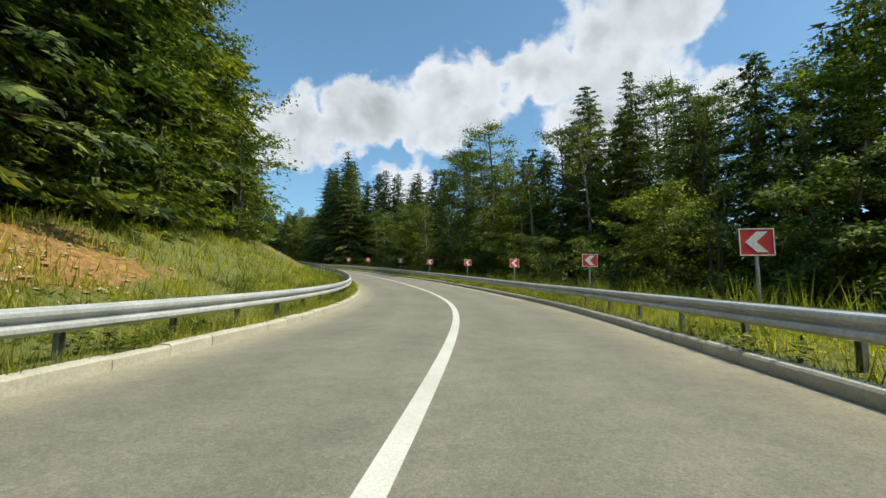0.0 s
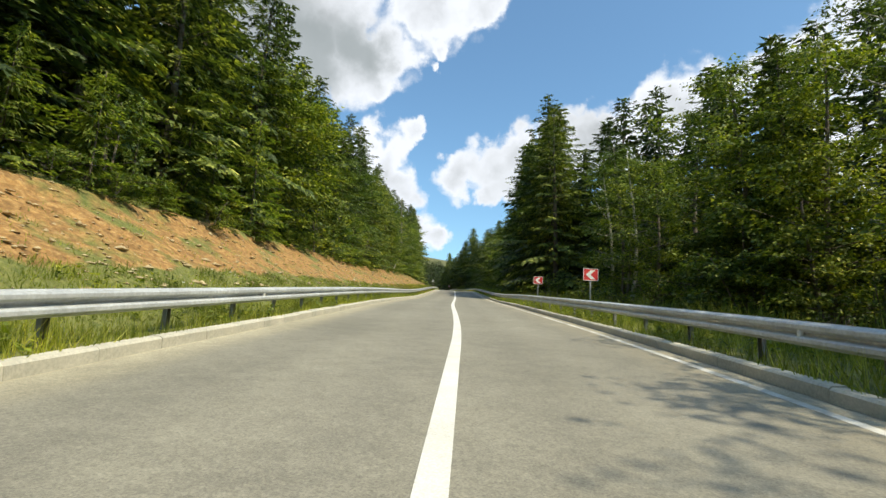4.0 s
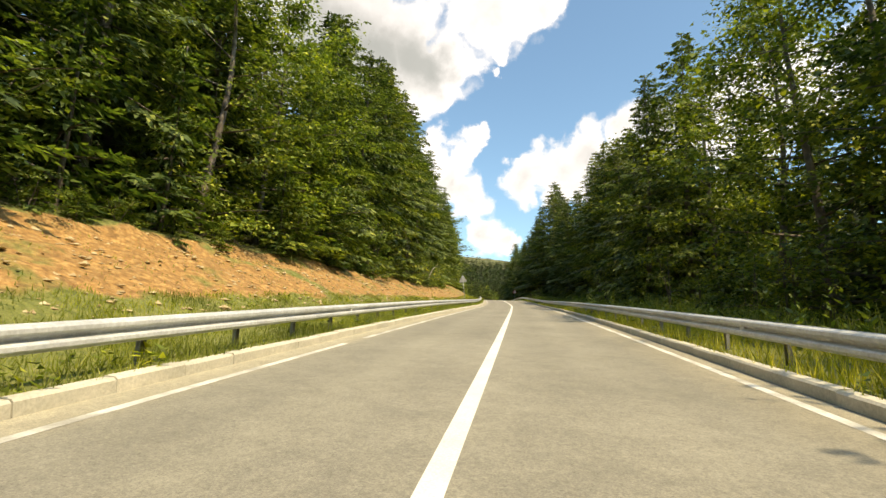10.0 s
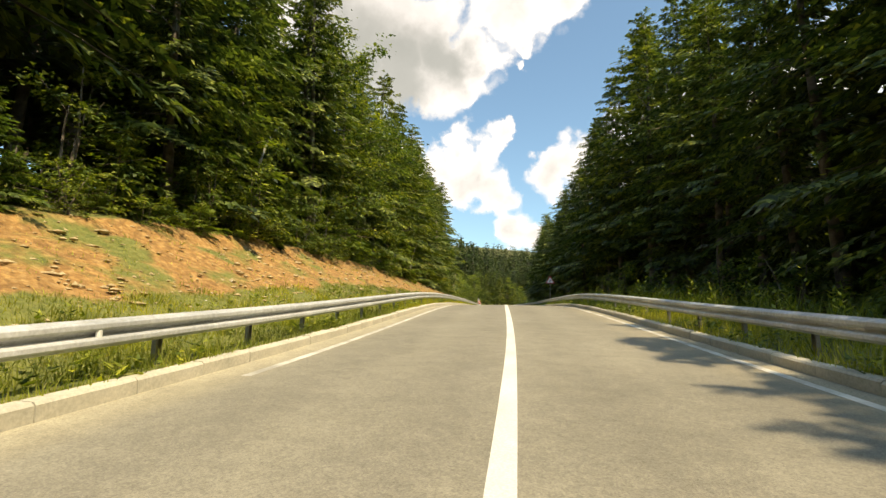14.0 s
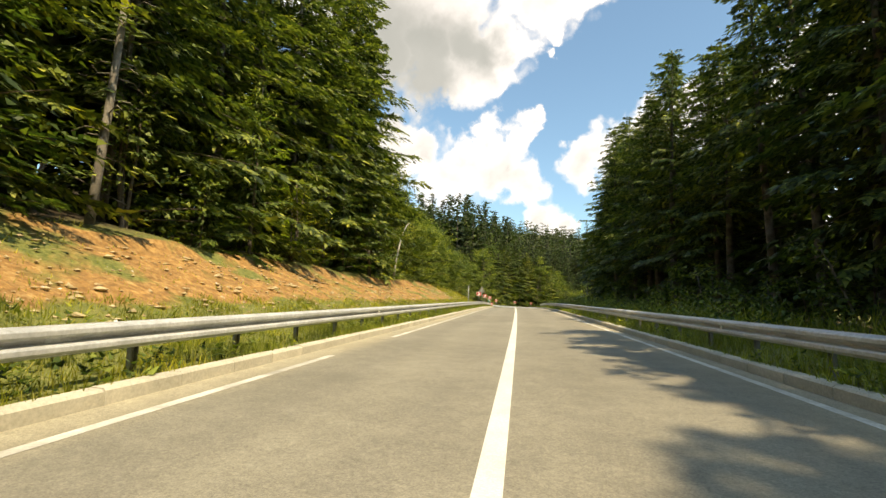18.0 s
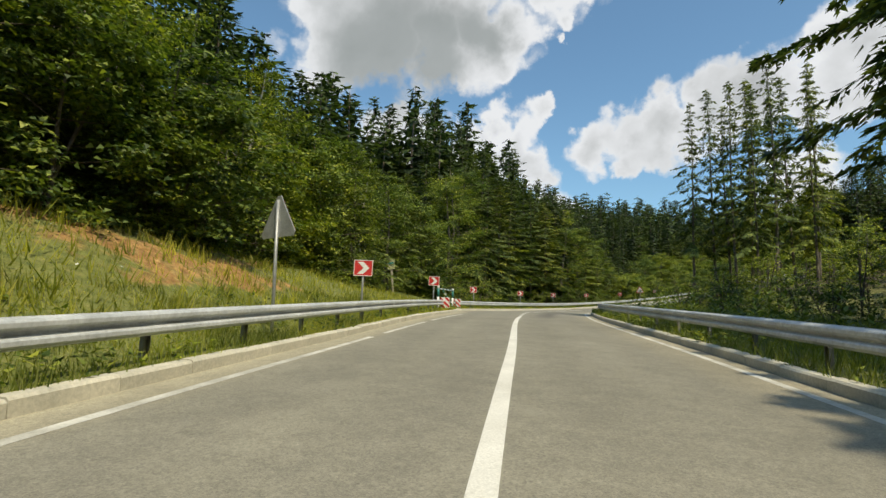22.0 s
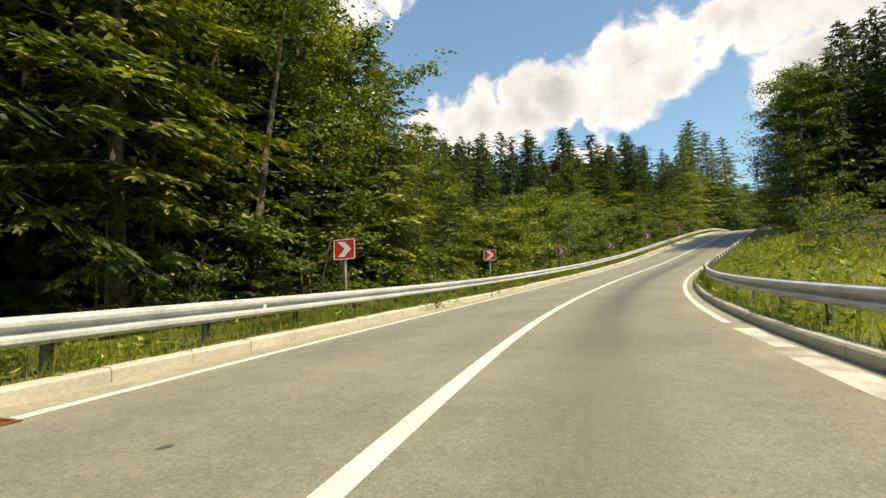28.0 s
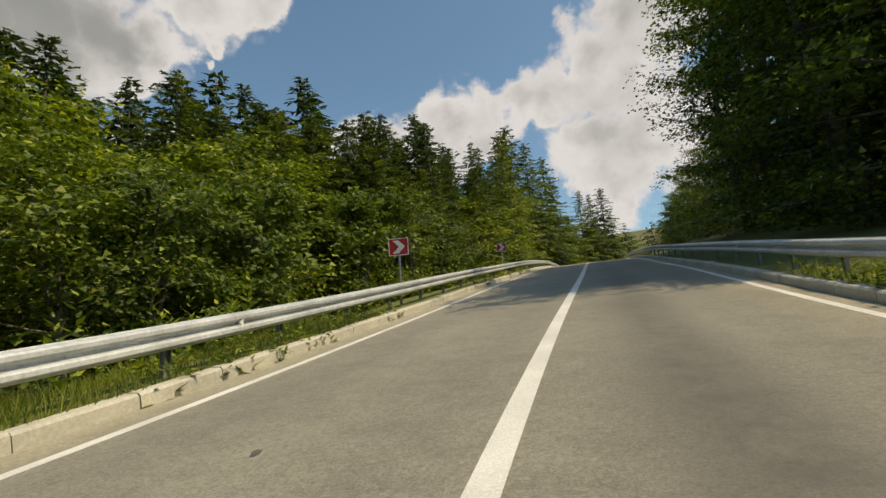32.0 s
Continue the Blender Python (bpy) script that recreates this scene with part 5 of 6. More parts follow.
def plant_row(rng, table, side, d0, d1, step, kinds=None, size=(0.75, 1.12), s0=-18, s1=640, squeeze=1.0):
    s = s0
    while s < min(s1, S1 - 3):
        tab = kinds
        if tab is None:
            tab = next((t for a, b, t in table if a <= s < b), None)
        if tab:
            lat = side * rng.uniform(d0, d1)
            q = s + rng.uniform(-0.4, 0.4) * step
            p = ground_at(q, lat)
            name, scale = pick(rng, tab), rng.uniform(*size)
            tall = float(np.interp(q, *(TOP_L if side < 0 else TOP_R)))
            room = 1 + (tall - 1) * abs(lat) / (12 if side < 0 else 11) - float(p[2] - on_road(q, 0)[2])
            fit = room * rng.uniform(0.84, 1.02) / HEIGHT[name]
            if table is EDGE_L or table is EDGE_R:
                # the first row sets the wood's outline
                scale = min(fit, 1.55) if name[:4] in ("near", "tall") else min(max(scale, 0.8 * fit), fit, 1.4)
            scale = min(scale, fit)
            wide, turn, tilt = squeeze * rng.uniform(0.92, 1.22), rng.random() * 6.28, rng.uniform(-2, 2)
            if scale < 0.8 and name[:4] in ("near", "tall"):
                wide *= 1.2
            # room round the two bare trunks
            if side < 0 and abs(lat) < 13.5 and min(abs(q - 137.6), abs(q - 294.6)) < 1.9:
                clear = name[:5] == "young" and scale < 0.7
            else:
                clear = True
            if scale > 0.25 and clear:
                KINDS[name].plant(p - [0, 0, 0.15], scale, turn, tilt, wide)
        s += step * rng.uniform(0.75, 1.25)


# slim spruces inside the bend: distance along the road, place across it, size
GROUP = ((389.5, 10.7, 1.0), (393.2, 12.3, 1.05), (390.4, 13.2, 0.95), (392.7, 15.5, 1.1), (388.2, 14.6, 1.0), (386.0, 13.4, 0.95), (384.6, 15.8, 1.05), (390.0, 17.6, 1.05), (395.5, 17.0, 1.0), (387.0, 18.4, 1.0), (382.5, 14.2, 0.9), (393.6, 19.5, 1.1))


def build_forest():
    rng = random.Random(21)
    # wood's edge on both sides
    plant_row(rng, EDGE_L, -1, 11.2, 13.2, 3.3, s1=44, size=(0.75, 1.15))
    plant_row(rng, EDGE_L, -1, 12.2, 14.2, 3.2, s0=44, s1=115, size=(0.75, 1.15))
    plant_row(rng, EDGE_L, -1, 11.4, 13.4, 3.2, s0=115, s1=240, size=(0.75, 1.15))
    plant_row(rng, EDGE_L, -1, 10.8, 12.6, 3.1, s0=240, s1=300, size=(0.95, 1.25))
    plant_row(rng, EDGE_L, -1, 12.3, 14.0, 3.0, s0=300, s1=328, size=(0.75, 1.05))
    plant_row(rng, EDGE_L, -1, 11.2, 13.2, 3.0, s0=328, s1=366, size=(0.75, 1.05))
    plant_row(rng, EDGE_L, -1, 10.5, 13.0, 3.0, s0=366, s1=378, size=(0.65, 0.95))
    plant_row(rng, EDGE_L, -1, 9.2, 11.0, 2.5, s0=378, s1=389, size=(0.75, 1.0))
    plant_row(rng, EDGE_L, -1, 8.8, 10.8, 2.5, s0=389, s1=425, size=(0.95, 1.2))
    plant_row(rng, EDGE_L, -1, 8.8, 11.0, 2.6, s0=424, s1=460, size=(0.45, 1.2))
    plant_row(rng, EDGE_L, -1, 8.0, 10.0, 3.0, s0=460, s1=490, size=(0.6, 0.85))
    plant_row(rng, EDGE_L, -1, 9.5, 12.5, 3.2, s0=486, s1=640, size=(0.95, 1.2))
    plant_row(rng, EDGE_R, 1, 14.3, 16.8, 2.6, s1=40, size=(0.85, 1.25))
    plant_row(rng, None, 1, 15.0, 18.5, 3.0, [("near0", 1), ("near1", 1)], (0.6, 0.95), s1=42)
    plant_row(rng, EDGE_R, 1, 11.5, 13.5, 2.6, s0=40, s1=53, size=(0.8, 1.05))
    plant_row(rng, EDGE_R, 1, 10.0, 11.5, 2.6, s0=53, s1=66, size=(0.8, 1.0))
    plant_row(rng, None, 1, 9.0, 12.5, 3.0, [("leafy2", 2), ("thicket", 1), ("bush0", 2)], (0.45, 0.8), s0=0, s1=70)
    plant_row(rng, EDGE_R, 1, 9.2, 10.8, 3.1, s0=66, s1=84, size=(0.6, 0.85))
    plant_row(rng, EDGE_R, 1, 8.8, 10.4, 2.5, s0=97, s1=103, size=(1.05, 1.3))
    plant_row(rng, EDGE_R, 1, 10.6, 11.6, 2.5, s0=103, s1=111, size=(0.75, 0.9))
    plant_row(rng, EDGE_R, 1, 9.4, 10.8, 2.5, s0=111, s1=117, size=(0.95, 1.2), squeeze=0.85)
    plant_row(rng, EDGE_R, 1, 9.8, 11.2, 2.6, s0=117, s1=135, size=(0.95, 1.2), squeeze=0.85)
    for a, b, d0, size in ((135, 152, 11.4, (0.65, 1.0)), (152, 182, 11.2, (0.85, 1.15)), (182, 191, 9.2, (0.95, 1.15)), (191, 248, 11.2, (0.75, 1.1)), (248, 262, 12.2, (0.65, 0.85)), (262, 275, 9.4, (0.9, 1.1)), (275, 285, 11.2, (0.75, 0.9)), (285, 300, 9.6, (0.85, 1.05)), (300, 340, 10.4, (0.85, 1.0)), (340, 351, 10.6, (0.85, 1.0)), (351, 363, 15.0, (1.0, 1.2))):
        plant_row(rng, EDGE_R, 1, d0, d0 + 1.8, 3.7 if b <= 182 else 2.9, s0=a, s1=b, size=size)
    plant_row(rng, EDGE_R, 1, 8.2, 9.8, 1.9, s0=452.5, s1=472, size=(1.05, 1.25))
    plant_row(rng, EDGE_R, 1, 9.5, 11.5, 2.6, s0=472, s1=640, size=(0.45, 0.65))
    # a loose group of high-crowned spruces inside the bend
    for s, lat, sc in GROUP:
        KINDS[pick(rng, [("slim0", 1), ("slim1", 1)])].plant(ground_at(s, lat) - [0, 0, 0.15], sc, rng.random() * 6.28, 1.0, 1.0)
    KINDS["near1"].plant(ground_at(433.0, -13.0), 0.55, 1.0, 0, 1.0)
    # light green shrubs under the bowed birch
    for s, lat, sc in ((198.5, -10.2, 0.85), (200.5, -9.7, 0.7), (203.0, -9.9, 0.8), (205.2, -10.3, 0.75), (232.5, -10.0, 0.8), (237.0, -9.8, 0.7)):
        KINDS["bush0"].plant(ground_at(s, lat) - [0, 0, 0.1], sc, s, 1.0, 1.2)
    for s, lat, sc in ((44.0, 10.8, 1.15), (47.5, 10.6, 1.1)):
        KINDS["leafy1"].plant(ground_at(s, lat) - [0, 0, 0.15], sc, s, 1.0)
    # second rows and the wood behind
    back, rear, soft = [("back", 1)], [("rear", 1)], [("soft", 1)]
    plant_row(rng, [(-60, 362, back), (389, 424, back)], -1, 14.5, 18.0, 3.0, squeeze=1.1)
    plant_row(rng, [(389, 424, back)], -1, 11.5, 14.0, 2.3, size=(0.9, 1.15), squeeze=1.2)
    plant_row(rng, [(362, 389, back)], -1, 13.0, 17.0, 2.2, size=(0.6, 0.85), squeeze=1.3)
    plant_row(rng, [(-60, 30, back)], -1, 13.0, 15.0, 2.6, squeeze=1.15)
    plant_row(rng, None, -1, 12.0, 15.5, 2.8, [("thicket", 2), ("leafy2", 1.5)], (0.6, 1.2), s0=424, s1=487, squeeze=1.1)
    fir = [("near0", 1), ("near2", 1), ("near3", 1)]
    plant_row(rng, [(426, 441, fir), (441, 457, [("leafy2", 1), ("leafy0", 1)]), (457, 487, fir)], -1, 16.0, 19.0, 2.6, size=(0.6, 0.95), squeeze=1.15)
    plant_row(rng, [(480, 640, back)], -1, 13.5, 18.0, 2.4, size=(0.85, 1.15), squeeze=1.2)
    for d0, d1 in ((24, 30), (31, 38), (39, 47)):
        plant_row(rng, [(428, 500, back)], -1, d0, d1, 3.0, size=(0.5, 0.9), squeeze=1.25)
    plant_row(rng, [(-60, 62, back)], 1, 18.5, 21.0, 2.6, size=(0.65, 0.9), squeeze=1.15)
    plant_row(rng, [(62, 135, back), (262, 355, back), (454, 474, back)], 1, 14.0, 17.0, 2.8, squeeze=1.15)
    plant_row(rng, [(135, 190, back)], 1, 14.5, 17.0, 3.8, size=(0.55, 0.85), squeeze=1.1)
    plant_row(rng, [(190, 262, back)], 1, 14.0, 17.0, 2.6, size=(0.8, 1.1), squeeze=1.2)
    plant_row(rng, None, 1, 12.0, 14.0, 2.3, CON, (0.9, 1.1), s0=332, s1=352)
    plant_row(rng, [(454, 472, back)], 1, 11.0, 13.5, 2.8, squeeze=1.15)
    plant_row(rng, [(474, 640, soft)], 1, 12.0, 16.0, 2.6, size=(0.5, 0.75))
    for d0, d1, st in ((19, 24, 3.6), (25, 33, 4.2), (35, 50, 4.4)):
        plant_row(rng, [(-60, 358, rear), (392, 424, rear), (470, 640, rear)], -1, d0, d1, st, squeeze=1.2)
        plant_row(rng, [(358, 426, rear)], -1, d0, d1, st * 0.7, size=(0.95, 1.3), squeeze=1.3)
        plant_row(rng, [(426, 470, [("rear", 2), ("leafy0", 1)])], -1, d0 + 3, d1 + 1, st * 1.2, size=(0.65, 0.9), squeeze=1.15)
    for d0, d1, st in ((18, 23, 3.4), (25, 33, 4.0)):
        plant_row(rng, [(-60, 352, rear), (455, 470, rear), (470, 640, soft)], 1, d0, d1, st, size=(0.6, 1.0), squeeze=1.15)
    plant_row(rng, [(80, 345, rear)], 1, 36, 48, 4.0, squeeze=1.2)
    plant_row(rng, [(395, 447, soft)], 1, 15, 26, 2.8, size=(0.4, 0.65))
    plant_row(rng, [(345, 447, rear)], 1, 34, 48, 3.0)
    for d0, d1 in ((15, 19), (20, 25), (26, 33)):
        plant_row(rng, [(394, 424, rear)], -1, d0, d1, 2.6, size=(1.25, 1.6), squeeze=0.9)
    # saplings and shrubs on the bank's shoulder and at the wood's foot
    low_l = [("young0", 3), ("young1", 2), ("bush0", 1.0), ("bush1", 1.2)]
    plant_row(rng, None, -1, 10.0, 11.4, 2.3, low_l, (0.6, 1.5), s0=24, s1=330)
    plant_row(rng, None, -1, 9.8, 11.2, 3.0, low_l, (0.5, 1.2), s1=24)
    plant_row(rng, None, -1, 9.8, 11.2, 2.6, [("bush0", 2), ("bush1", 2), ("young1", 0.6)], (0.6, 1.3), s0=330, s1=362)
    plant_row(rng, None, -1, 7.6, 9.0, 2.8, [("bush0", 2), ("bush1", 2), ("young1", 1)], (0.6, 1.2), s0=380, s1=560)
    plant_row(rng, [(-60, 200, [("bush0", 1), ("bush1", 2)]), (225, 330, [("bush1", 1)]), (405, 446, [("bush0", 1), ("bush1", 2)])], 1, 8.4, 10.4, 3.6, size=(0.6, 1.2))
    plant_row(rng, None, -1, 10.0, 11.8, 1.9, [("bush0", 2), ("thicket", 1.5), ("leafy2", 1.5)], (0.6, 0.95), s0=334, s1=360)
    plant_row(rng, None, -1, 9.5, 10.6, 1.15, [("bush1", 2), ("young1", 1)], (0.28, 0.5), s0=186, s1=262, squeeze=1.5)
    plant_row(rng, None, -1, 9.6, 10.4, 1.7, [("bush1", 1), ("young1", 1)], (0.26, 0.42), s0=60, s1=186, squeeze=1.4)
    # undergrowth where the track leaves and inside the bend
    plant_row(rng, None, -1, 9.8, 12.0, 1.9, [("bush0", 2), ("bush1", 1), ("thicket", 1.5), ("leafy2", 1)], (0.6, 1.0), s0=358, s1=384)
    plant_row(rng, None, 1, 9.5, 16.0, 1.6, [("bush0", 2), ("bush1", 2)], (0.5, 1.0), s0=345, s1=404)
    # woods on the wider slopes
    spots = np.array([(rng.uniform(-330, 130), rng.uniform(-90, 620)) for _ in range(2700)] + [(rng.uniform(-330, -170), rng.uniform(360, 600)) for _ in range(900)])
    high, away = far_height(spots)
    for (x, y), z, d in zip(spots, high, away):
        if 52 < d < 130:
            KINDS["far"].plant((x, y, z - 0.5), rng.uniform(0.75, 1.2), rng.random() * 6.28)
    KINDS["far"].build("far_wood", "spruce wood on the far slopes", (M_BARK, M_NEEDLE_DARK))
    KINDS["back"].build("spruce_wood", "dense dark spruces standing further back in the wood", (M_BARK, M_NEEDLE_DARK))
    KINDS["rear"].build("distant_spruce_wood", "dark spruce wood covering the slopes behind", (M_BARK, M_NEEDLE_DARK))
    KINDS["soft"].build("broadleaf_wood", "dense light green broadleaf trees further back", (M_BARK, M_LEAF))


build_forest()


def bent_birch(s, lat, reach, top, label, seed, drop=0.0, thick=0.07):
    """A pale thin stem that bows along the road, with twigs and leaves hanging from its outer half."""
    r = np.random.RandomState(seed)
    base = ground_at(s, lat)
    u = np.linspace(0, 1, 12)
    f = np.array([np.interp(s, ARC, DIR[:, 0]), np.interp(s, ARC, DIR[:, 1]), 0])
    side = np.array([f[1], -f[0], 0])
    stem = np.outer(reach * u ** 1.6, f) + np.outer(0.12 * reach * u, side) + np.outer(top * (1 - (1 - u) ** 1.8) - drop * np.clip(u - 0.65, 0, 1) ** 1.3 * 3, [0, 0, 1.0])
    root = thing("leaning_birch", label, "tree", "leaning birches", m=pose(*base))
    stem[0, 2] -= 0.3
    part("trunk", trunk_mesh([tube(stem, thick * (1 - u) ** 0.7 + 0.012, 7)], M_BARK_PALE), root, "thin pale trunk")
    q = r.uniform(0.45, 1.0, 420)
    p = np.column_stack([np.interp(q, u, stem[:, a]) for a in range(3)]) + r.normal(0, 0.28, (420, 3)) * [1, 1, 0.35]
    p[:, 2] -= r.rand(420) ** 1.5 * 1.3
    a = unit(np.column_stack([r.normal(0, 0.5, (420, 2)), -np.ones(420)])) * r.uniform(0.1, 0.24, 420)[:, None]
    w = unit(np.cross(a, r.normal(0, 1, (420, 3)))) * 0.10
    part("crown", leaves_mesh("crown", p, a, w, M_LEAF), root, "hanging light green leaves")


def dead_trunk(s, lat, h, seed):
    """A tall bare stem with short broken twigs."""
    r = np.random.RandomState(seed)
    z = np.linspace(-0.4, h, 8)
    stem = np.column_stack([0.02 * h * np.sin(z * 0.3), 0.012 * z, z])
    root = thing("bare_spruce_trunk", "tall bare spruce trunk with short broken twigs", "tree", m=pose(*ground_at(s, lat)))
    part("trunk", trunk_mesh([tube(stem, np.linspace(0.125, 0.045, 8), 9)], M_BARK_GREY), root)
    for k in range(46):
        zz = r.uniform(2.2, h - 0.5)
        az = r.rand() * 6.28
        L = r.uniform(0.4, 1.3)
        p0 = np.array([np.interp(zz, z, stem[:, 0]), np.interp(zz, z, stem[:, 1]), zz])
        v, f = tube([p0, p0 + [math.cos(az) * L * 0.6, math.sin(az) * L * 0.6, 0.05], p0 + [math.cos(az) * L, math.sin(az) * L, -0.18 * L]], [0.022, 0.014, 0.005], 4)
        part("twig", mesh("twig", v, f, M_BARK_GREY), root)


bent_birch(322.8, -9.7, 5.0, 6.0, "pale birch stem bowed in an arch over the bank", 3, 1.2, 0.08)
bent_birch(123.8, -9.6, 4.0, 2.4, "small pale birch bowed low over the bank", 4, 1.2, 0.05)
bent_birch(200.6, -9.4, 5.2, 3.0, "small pale birch bowed low over the bank", 5, 1.2, 0.05)
bent_birch(267.2, -10.3, 5.0, 5.2, "pale birch leaning far forward out of the wood", 6, 0.0)
bent_birch(233.0, -10.8, 2.2, 5.6, "pale birch leaning out of the wood", 7, 0.0)
bent_birch(239.0, -10.4, 2.0, 4.6, "pale birch leaning out of the wood", 8, 0.0)
bent_birch(241.5, -10.6, 1.2, 4.0, "pale birch leaning out of the wood", 9, 0.0, 0.05)
bent_birch(40.5, -11.0, 2.6, 4.4, "grey leaning stem at the wood's edge", 10, 0.0)
dead_trunk(138.1, -10.5, 14.0, 1)
dead_trunk(295.0, -10.7, 13.0, 2)
dead_trunk(208.5, -12.3, 13.0, 3)


def build_grass():
    """Verge grass and herbs: one object of blades to each stretch and side."""
    r = np.random.RandomState(77)

    def blades(name, s0, s1, d0, d1, side, n, h0, h1, wide, label):
        s = r.uniform(s0, s1, n)
        d = d0 + (d1 - d0) * r.rand(n) ** 1.15
        clump = 0.5 + 0.5 * np.sin(s * 2.1 + 3 * np.sin(d * 1.7)) * np.sin(d * 3.1 + s * 0.7)
        keep = r.rand(n) < 0.35 + 0.65 * clump
        s, d, clump = s[keep], d[keep], clump[keep]
        lat = side * (d + (left_edge(s) - EDGE_LEFT if side < 0 else 0))
        p = ground_at(s, lat)
        p[:, 2] -= 0.02
        h = r.uniform(h0, h1, len(s)) * (0.55 + 0.7 * clump)
        a = np.column_stack([r.normal(0, 0.34, len(s)), r.normal(0, 0.34, len(s)), np.ones(len(s))]) * h[:, None]
        w = np.column_stack([r.normal(0, 1, len(s)), r.normal(0, 1, len(s)), np.zeros(len(s))])
        w = unit(w) * (wide * r.uniform(0.6, 1.4, len(s)))[:, None]
        me = leaves_mesh(name, p, a, w, M_GRASS)
        thing(name, label, "grass", kind="stuff", data=me)

    cuts = [-6, 50, 110, 170, 230, 290, 350, 400, 450]
    for a, b in zip(cuts, cuts[1:]):
        L = b - a
        blades("verge_grass", a, b, 3.5, 5.6, -1, int(L * 900), 0.07, 0.30, 0.013, "uneven green verge grass behind the kerb")
        blades("verge_grass", a, b, 3.5, 5.8, 1, int(L * 520), 0.08, 0.36, 0.014, "uneven green verge grass behind the kerb")
        blades("bank_grass", a, b, 4.6, 6.5, -1, int(L * 900), 0.05, 0.20, 0.018, "rough grass along the foot of the bank")
        blades("bank_grass", a, b, 6.0, 10.2, -1, int(L * 170), 0.03, 0.13, 0.020, "rough grass and tufts scattered over the bank")
        if b <= 50 or 330 < a < 400:
            blades("bank_grass", a if b <= 50 else 338, min(b, 28) if b <= 50 else 372, 5.2, 10.5, -1, 11000, 0.14, 0.5, 0.03, "long soft grass covering the bank")
        h = 0.45 if a >= 350 else 1.0
        blades("tall_weeds", a, b, 5.6, 8.8 if a < 350 else 10.5, 1, int(L * (220 if a < 350 else 420)), 0.3 * h, h, 0.02 + 0.015 * h, "tall weeds in front of the wood" if a < 350 else "short flowering grass inside the bend")
        for side in (-1, 1):
            herbs("verge_herbs", a, b, side, int(L * 26))
    # leafy clumps that hang over the kerb further up
    herbs("kerb_weeds", 408, 470, -1, 620, 3.36, 0.35)
    herbs("kerb_weeds", -5, 130, 1, 620, 3.52, 0.4)
    herbs("kerb_weeds", 190, 372, 1, 700, 3.52, 0.4)
    herbs("kerb_weeds", 372, 450, 1, 700, 3.48, 0.45)
    flowers()


def herbs(name, s0, s1, side, n, d0=3.5, dw=2.6):
    """Low broad-leaved herbs in rosettes."""
    r = np.random.RandomState(int(s0) + 7 * side + 40)
    s, d = r.uniform(s0, s1, n), d0 + dw * r.rand(n) ** 1.3
    keep = np.sin(s * 0.9 + 2 * np.sin(s * 0.23)) + 0.4 * np.sin(s * 3.3) > -0.1
    s, d = np.repeat(s[keep], 5), np.repeat(d[keep], 5)
    m = len(s)
    p = ground_at(s, side * (d + (left_edge(s) - EDGE_LEFT if side < 0 else 0)))
    p[:, 2] += r.uniform(0.02, 0.22, m)
    az = r.rand(m) * 6.28
    a = np.column_stack([np.cos(az), np.sin(az), r.uniform(-0.2, 0.7, m)]) * r.uniform(0.06, 0.16, m)[:, None]
    w = np.column_stack([-np.sin(az), np.cos(az), r.normal(0, 0.2, m)]) * r.uniform(0.035, 0.085, m)[:, None]
    thing(name, "low broad-leaved herbs growing through the verge grass", "herbs", kind="stuff", data=leaves_mesh(name, p, a, w, M_LEAF))


def flowers():
    """White daisies and umbels dotted over the foot of the bank."""
    r = np.random.RandomState(13)
    s, d = r.uniform(-5, 380, 1400), r.uniform(4.3, 7.6, 1400)
    keep = np.sin(s * 0.35) + 0.5 * np.sin(s * 1.1) > 0.1
    s, d = s[keep], d[keep]
    p = ground_at(s, -d)
    p[:, 2] += r.uniform(0.2, 0.45, len(s))
    az = r.rand(len(s)) * 6.28
    a = np.column_stack([np.cos(az), np.sin(az), r.normal(0, 0.3, len(s))]) * 0.055
    w = np.column_stack([-np.sin(az), np.cos(az), r.normal(0, 0.3, len(s))]) * 0.055
    thing("wild_flowers", "small white wild flowers at the foot of the bank", "flowers", kind="stuff", data=leaves_mesh("wild_flowers", p, a, w, M_FLOWER, True))


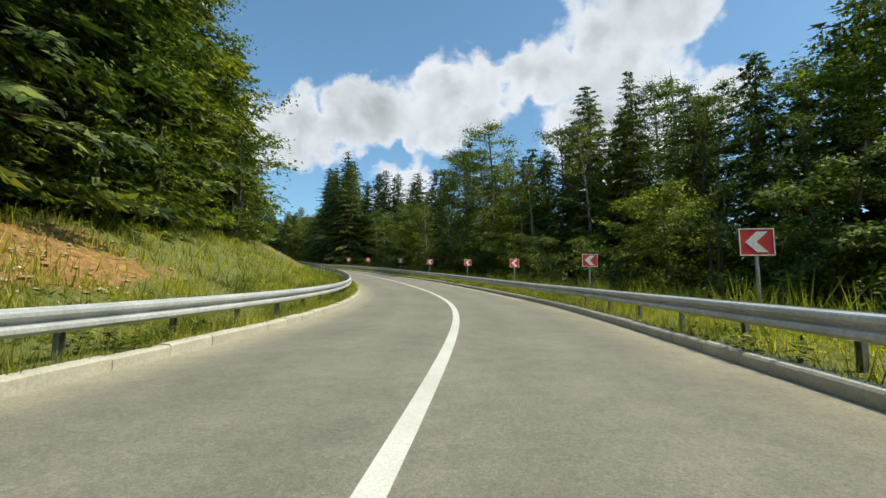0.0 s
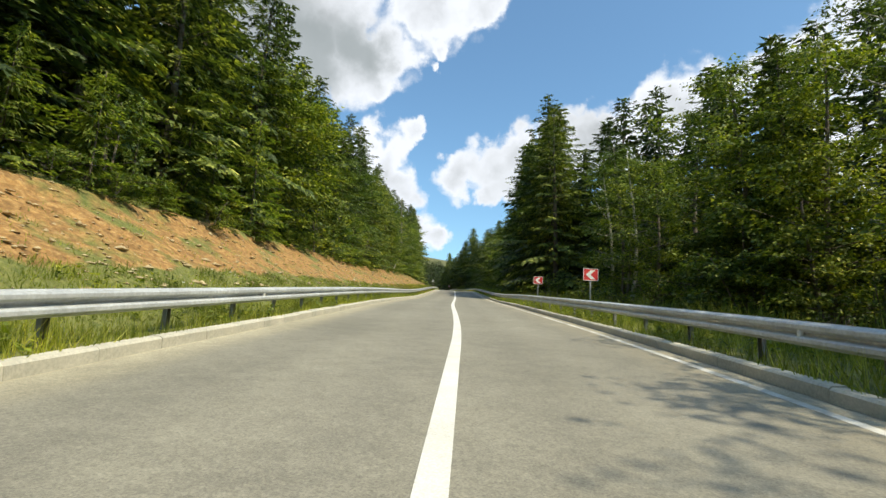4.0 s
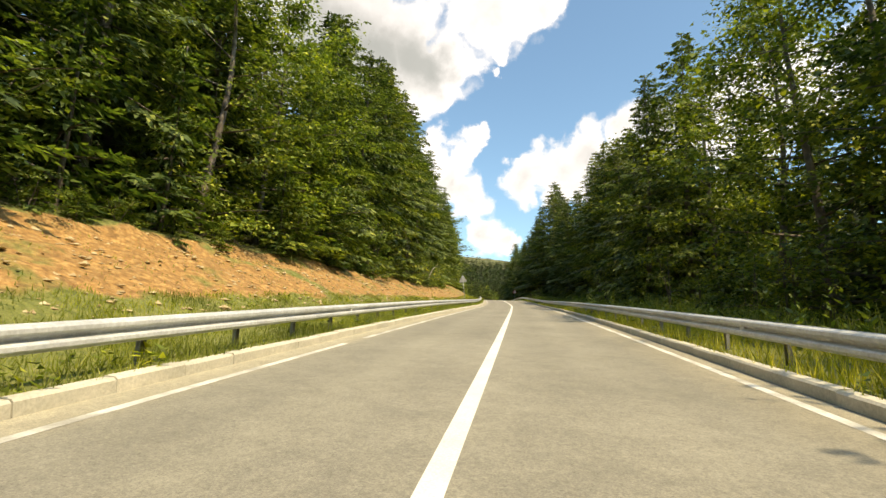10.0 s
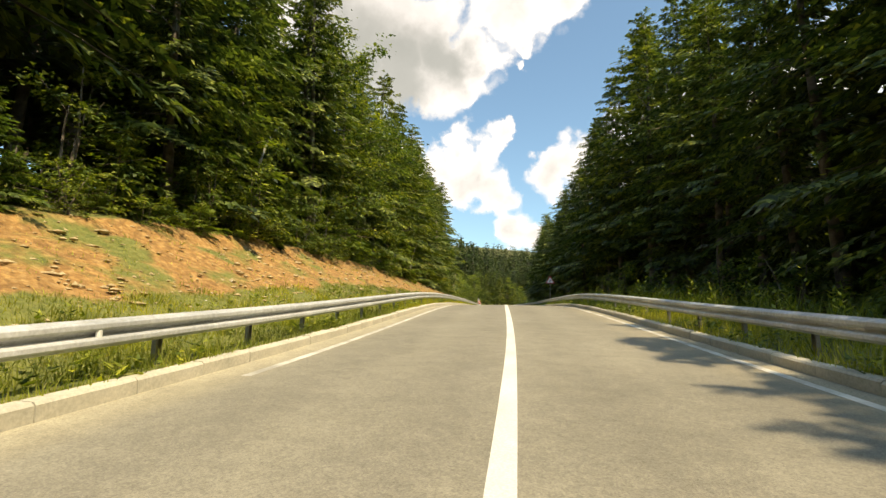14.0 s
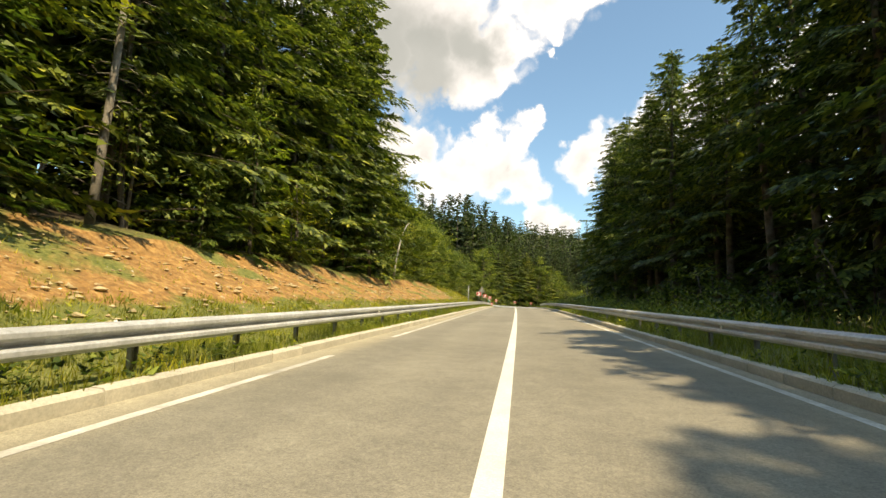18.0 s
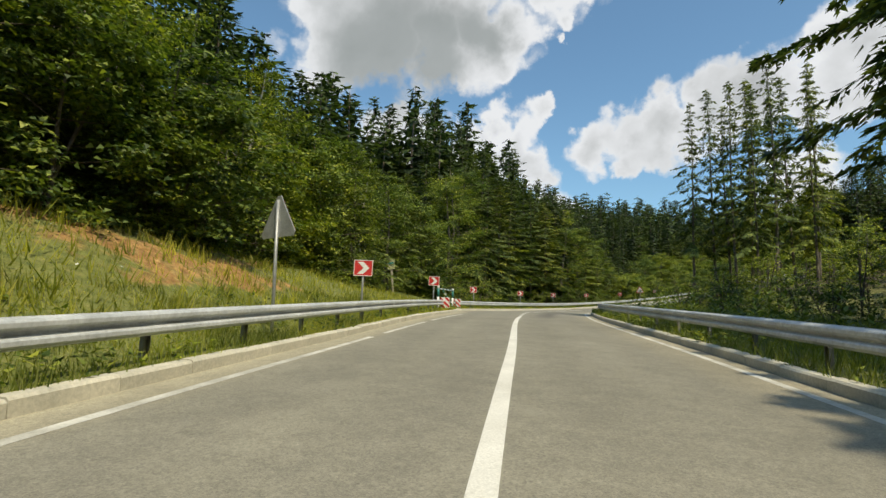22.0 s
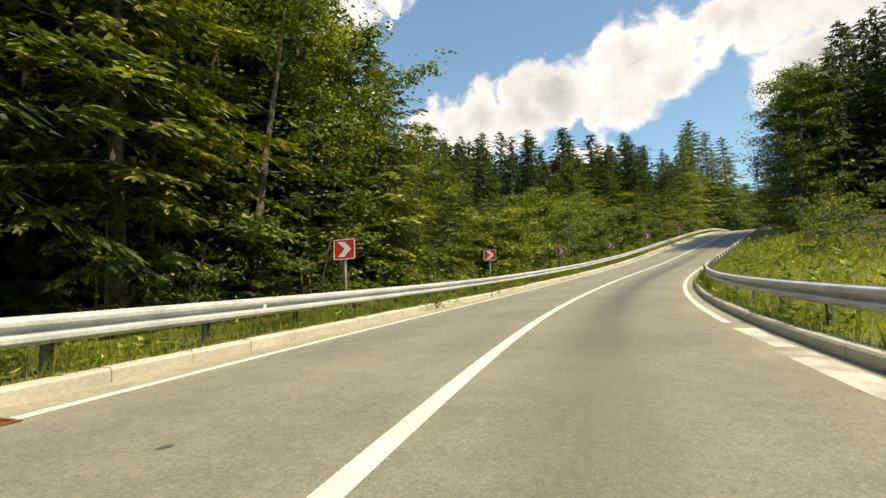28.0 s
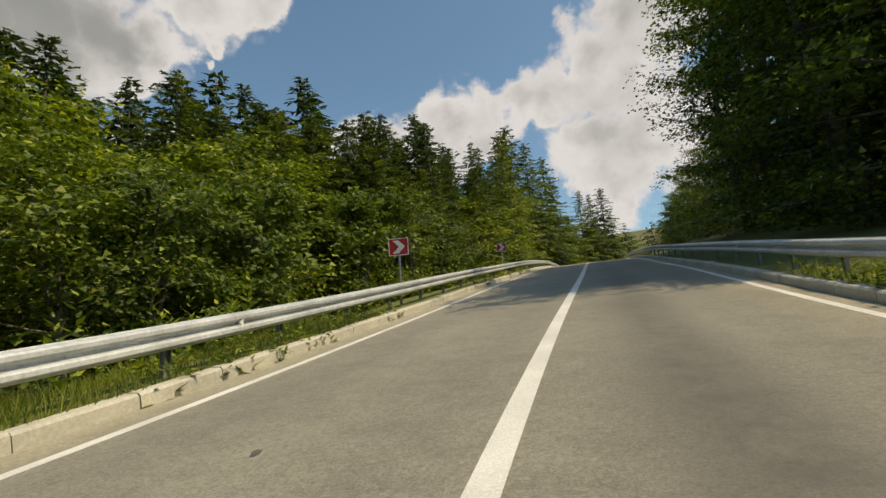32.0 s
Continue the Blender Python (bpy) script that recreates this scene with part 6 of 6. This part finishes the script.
def tall_stalks(s0, s1, side, n, seed):
    """Upright leafy stalks that stand clear of the grass behind the rail."""
    r = np.random.RandomState(seed)
    s, d = r.uniform(s0, s1, n), r.uniform(4.7, 7.4, n)
    root = ground_at(s, side * d)
    h = r.uniform(0.6, 1.35, n)
    k = 16
    u = np.tile(np.linspace(0.12, 1.0, k), n)
    p = np.repeat(root, k, 0)
    p[:, 2] += u * np.repeat(h, k)
    p[:, :2] += np.repeat(r.normal(0, 0.06, (n, 2)), k, 0) * u[:, None]
    az = np.tile(np.arange(k) * 2.4, n) + np.repeat(r.rand(n) * 6.28, k)
    size = (0.26 * (1.1 - 0.8 * u) + 0.04) * np.repeat(r.uniform(0.7, 1.2, n), k)
    a = np.column_stack([np.cos(az), np.sin(az), 0.25 + 0.5 * u]) * size[:, None]
    w = np.column_stack([-np.sin(az), np.cos(az), r.normal(0, 0.25, n * k)]) * (0.34 * size)[:, None]
    thing("tall_stalks", "tall leafy weed stalks standing behind the guard rail", "weeds", kind="stuff", data=leaves_mesh("tall_stalks", p, a, w, M_LEAF, True))


build_grass()
for a, b, side, n in ((135, 200, 1, 260), (222, 262, 1, 120), (296, 350, 1, 420), (350, 372, 1, 90), (402, 448, 1, 120), (418, 462, -1, 160)):
    tall_stalks(a, b, side, n, a)


def build_stones():
    """Loose stones on the raw bank."""
    r = np.random.RandomState(9)
    n = 17000
    s, d = r.uniform(-8, 345, n), r.uniform(5.5, 9.7, n)
    keep = np.interp(s, *CUT) > 0.46
    s, d = s[keep], d[keep]
    p = ground_at(s, -d)
    octa = np.array([[1, 0, 0], [0, 1, 0], [-1, 0, 0], [0, -1, 0], [0.2, 0.1, 0.45], [0, 0, -0.5]])
    tri = np.array([[0, 1, 4], [1, 2, 4], [2, 3, 4], [3, 0, 4], [1, 0, 5], [2, 1, 5], [3, 2, 5], [0, 3, 5]])
    size = r.gamma(2.4, 0.019, len(s)).clip(0.018, 0.15)
    th = r.rand(len(s)) * 6.28
    v = octa[None] * size[:, None, None] * r.uniform(0.6, 1.5, (len(s), 1, 3)) * (1 + r.normal(0, 0.15, (len(s), 6, 1)))
    x = v[..., 0] * np.cos(th)[:, None] - v[..., 1] * np.sin(th)[:, None]
    y = v[..., 0] * np.sin(th)[:, None] + v[..., 1] * np.cos(th)[:, None]
    v = np.stack([x, y, v[..., 2]], -1) + p[:, None] + [0, 0, 0.01]
    f = (tri[None] + 6 * np.arange(len(s))[:, None, None]).reshape(-1, 3)
    thing("bank_stones", "loose pale ochre stones lying on the raw bank", "stones", kind="stuff", data=mesh("bank_stones", v.reshape(-1, 3), f, M_STONE))


build_stones()

build_kerbs()
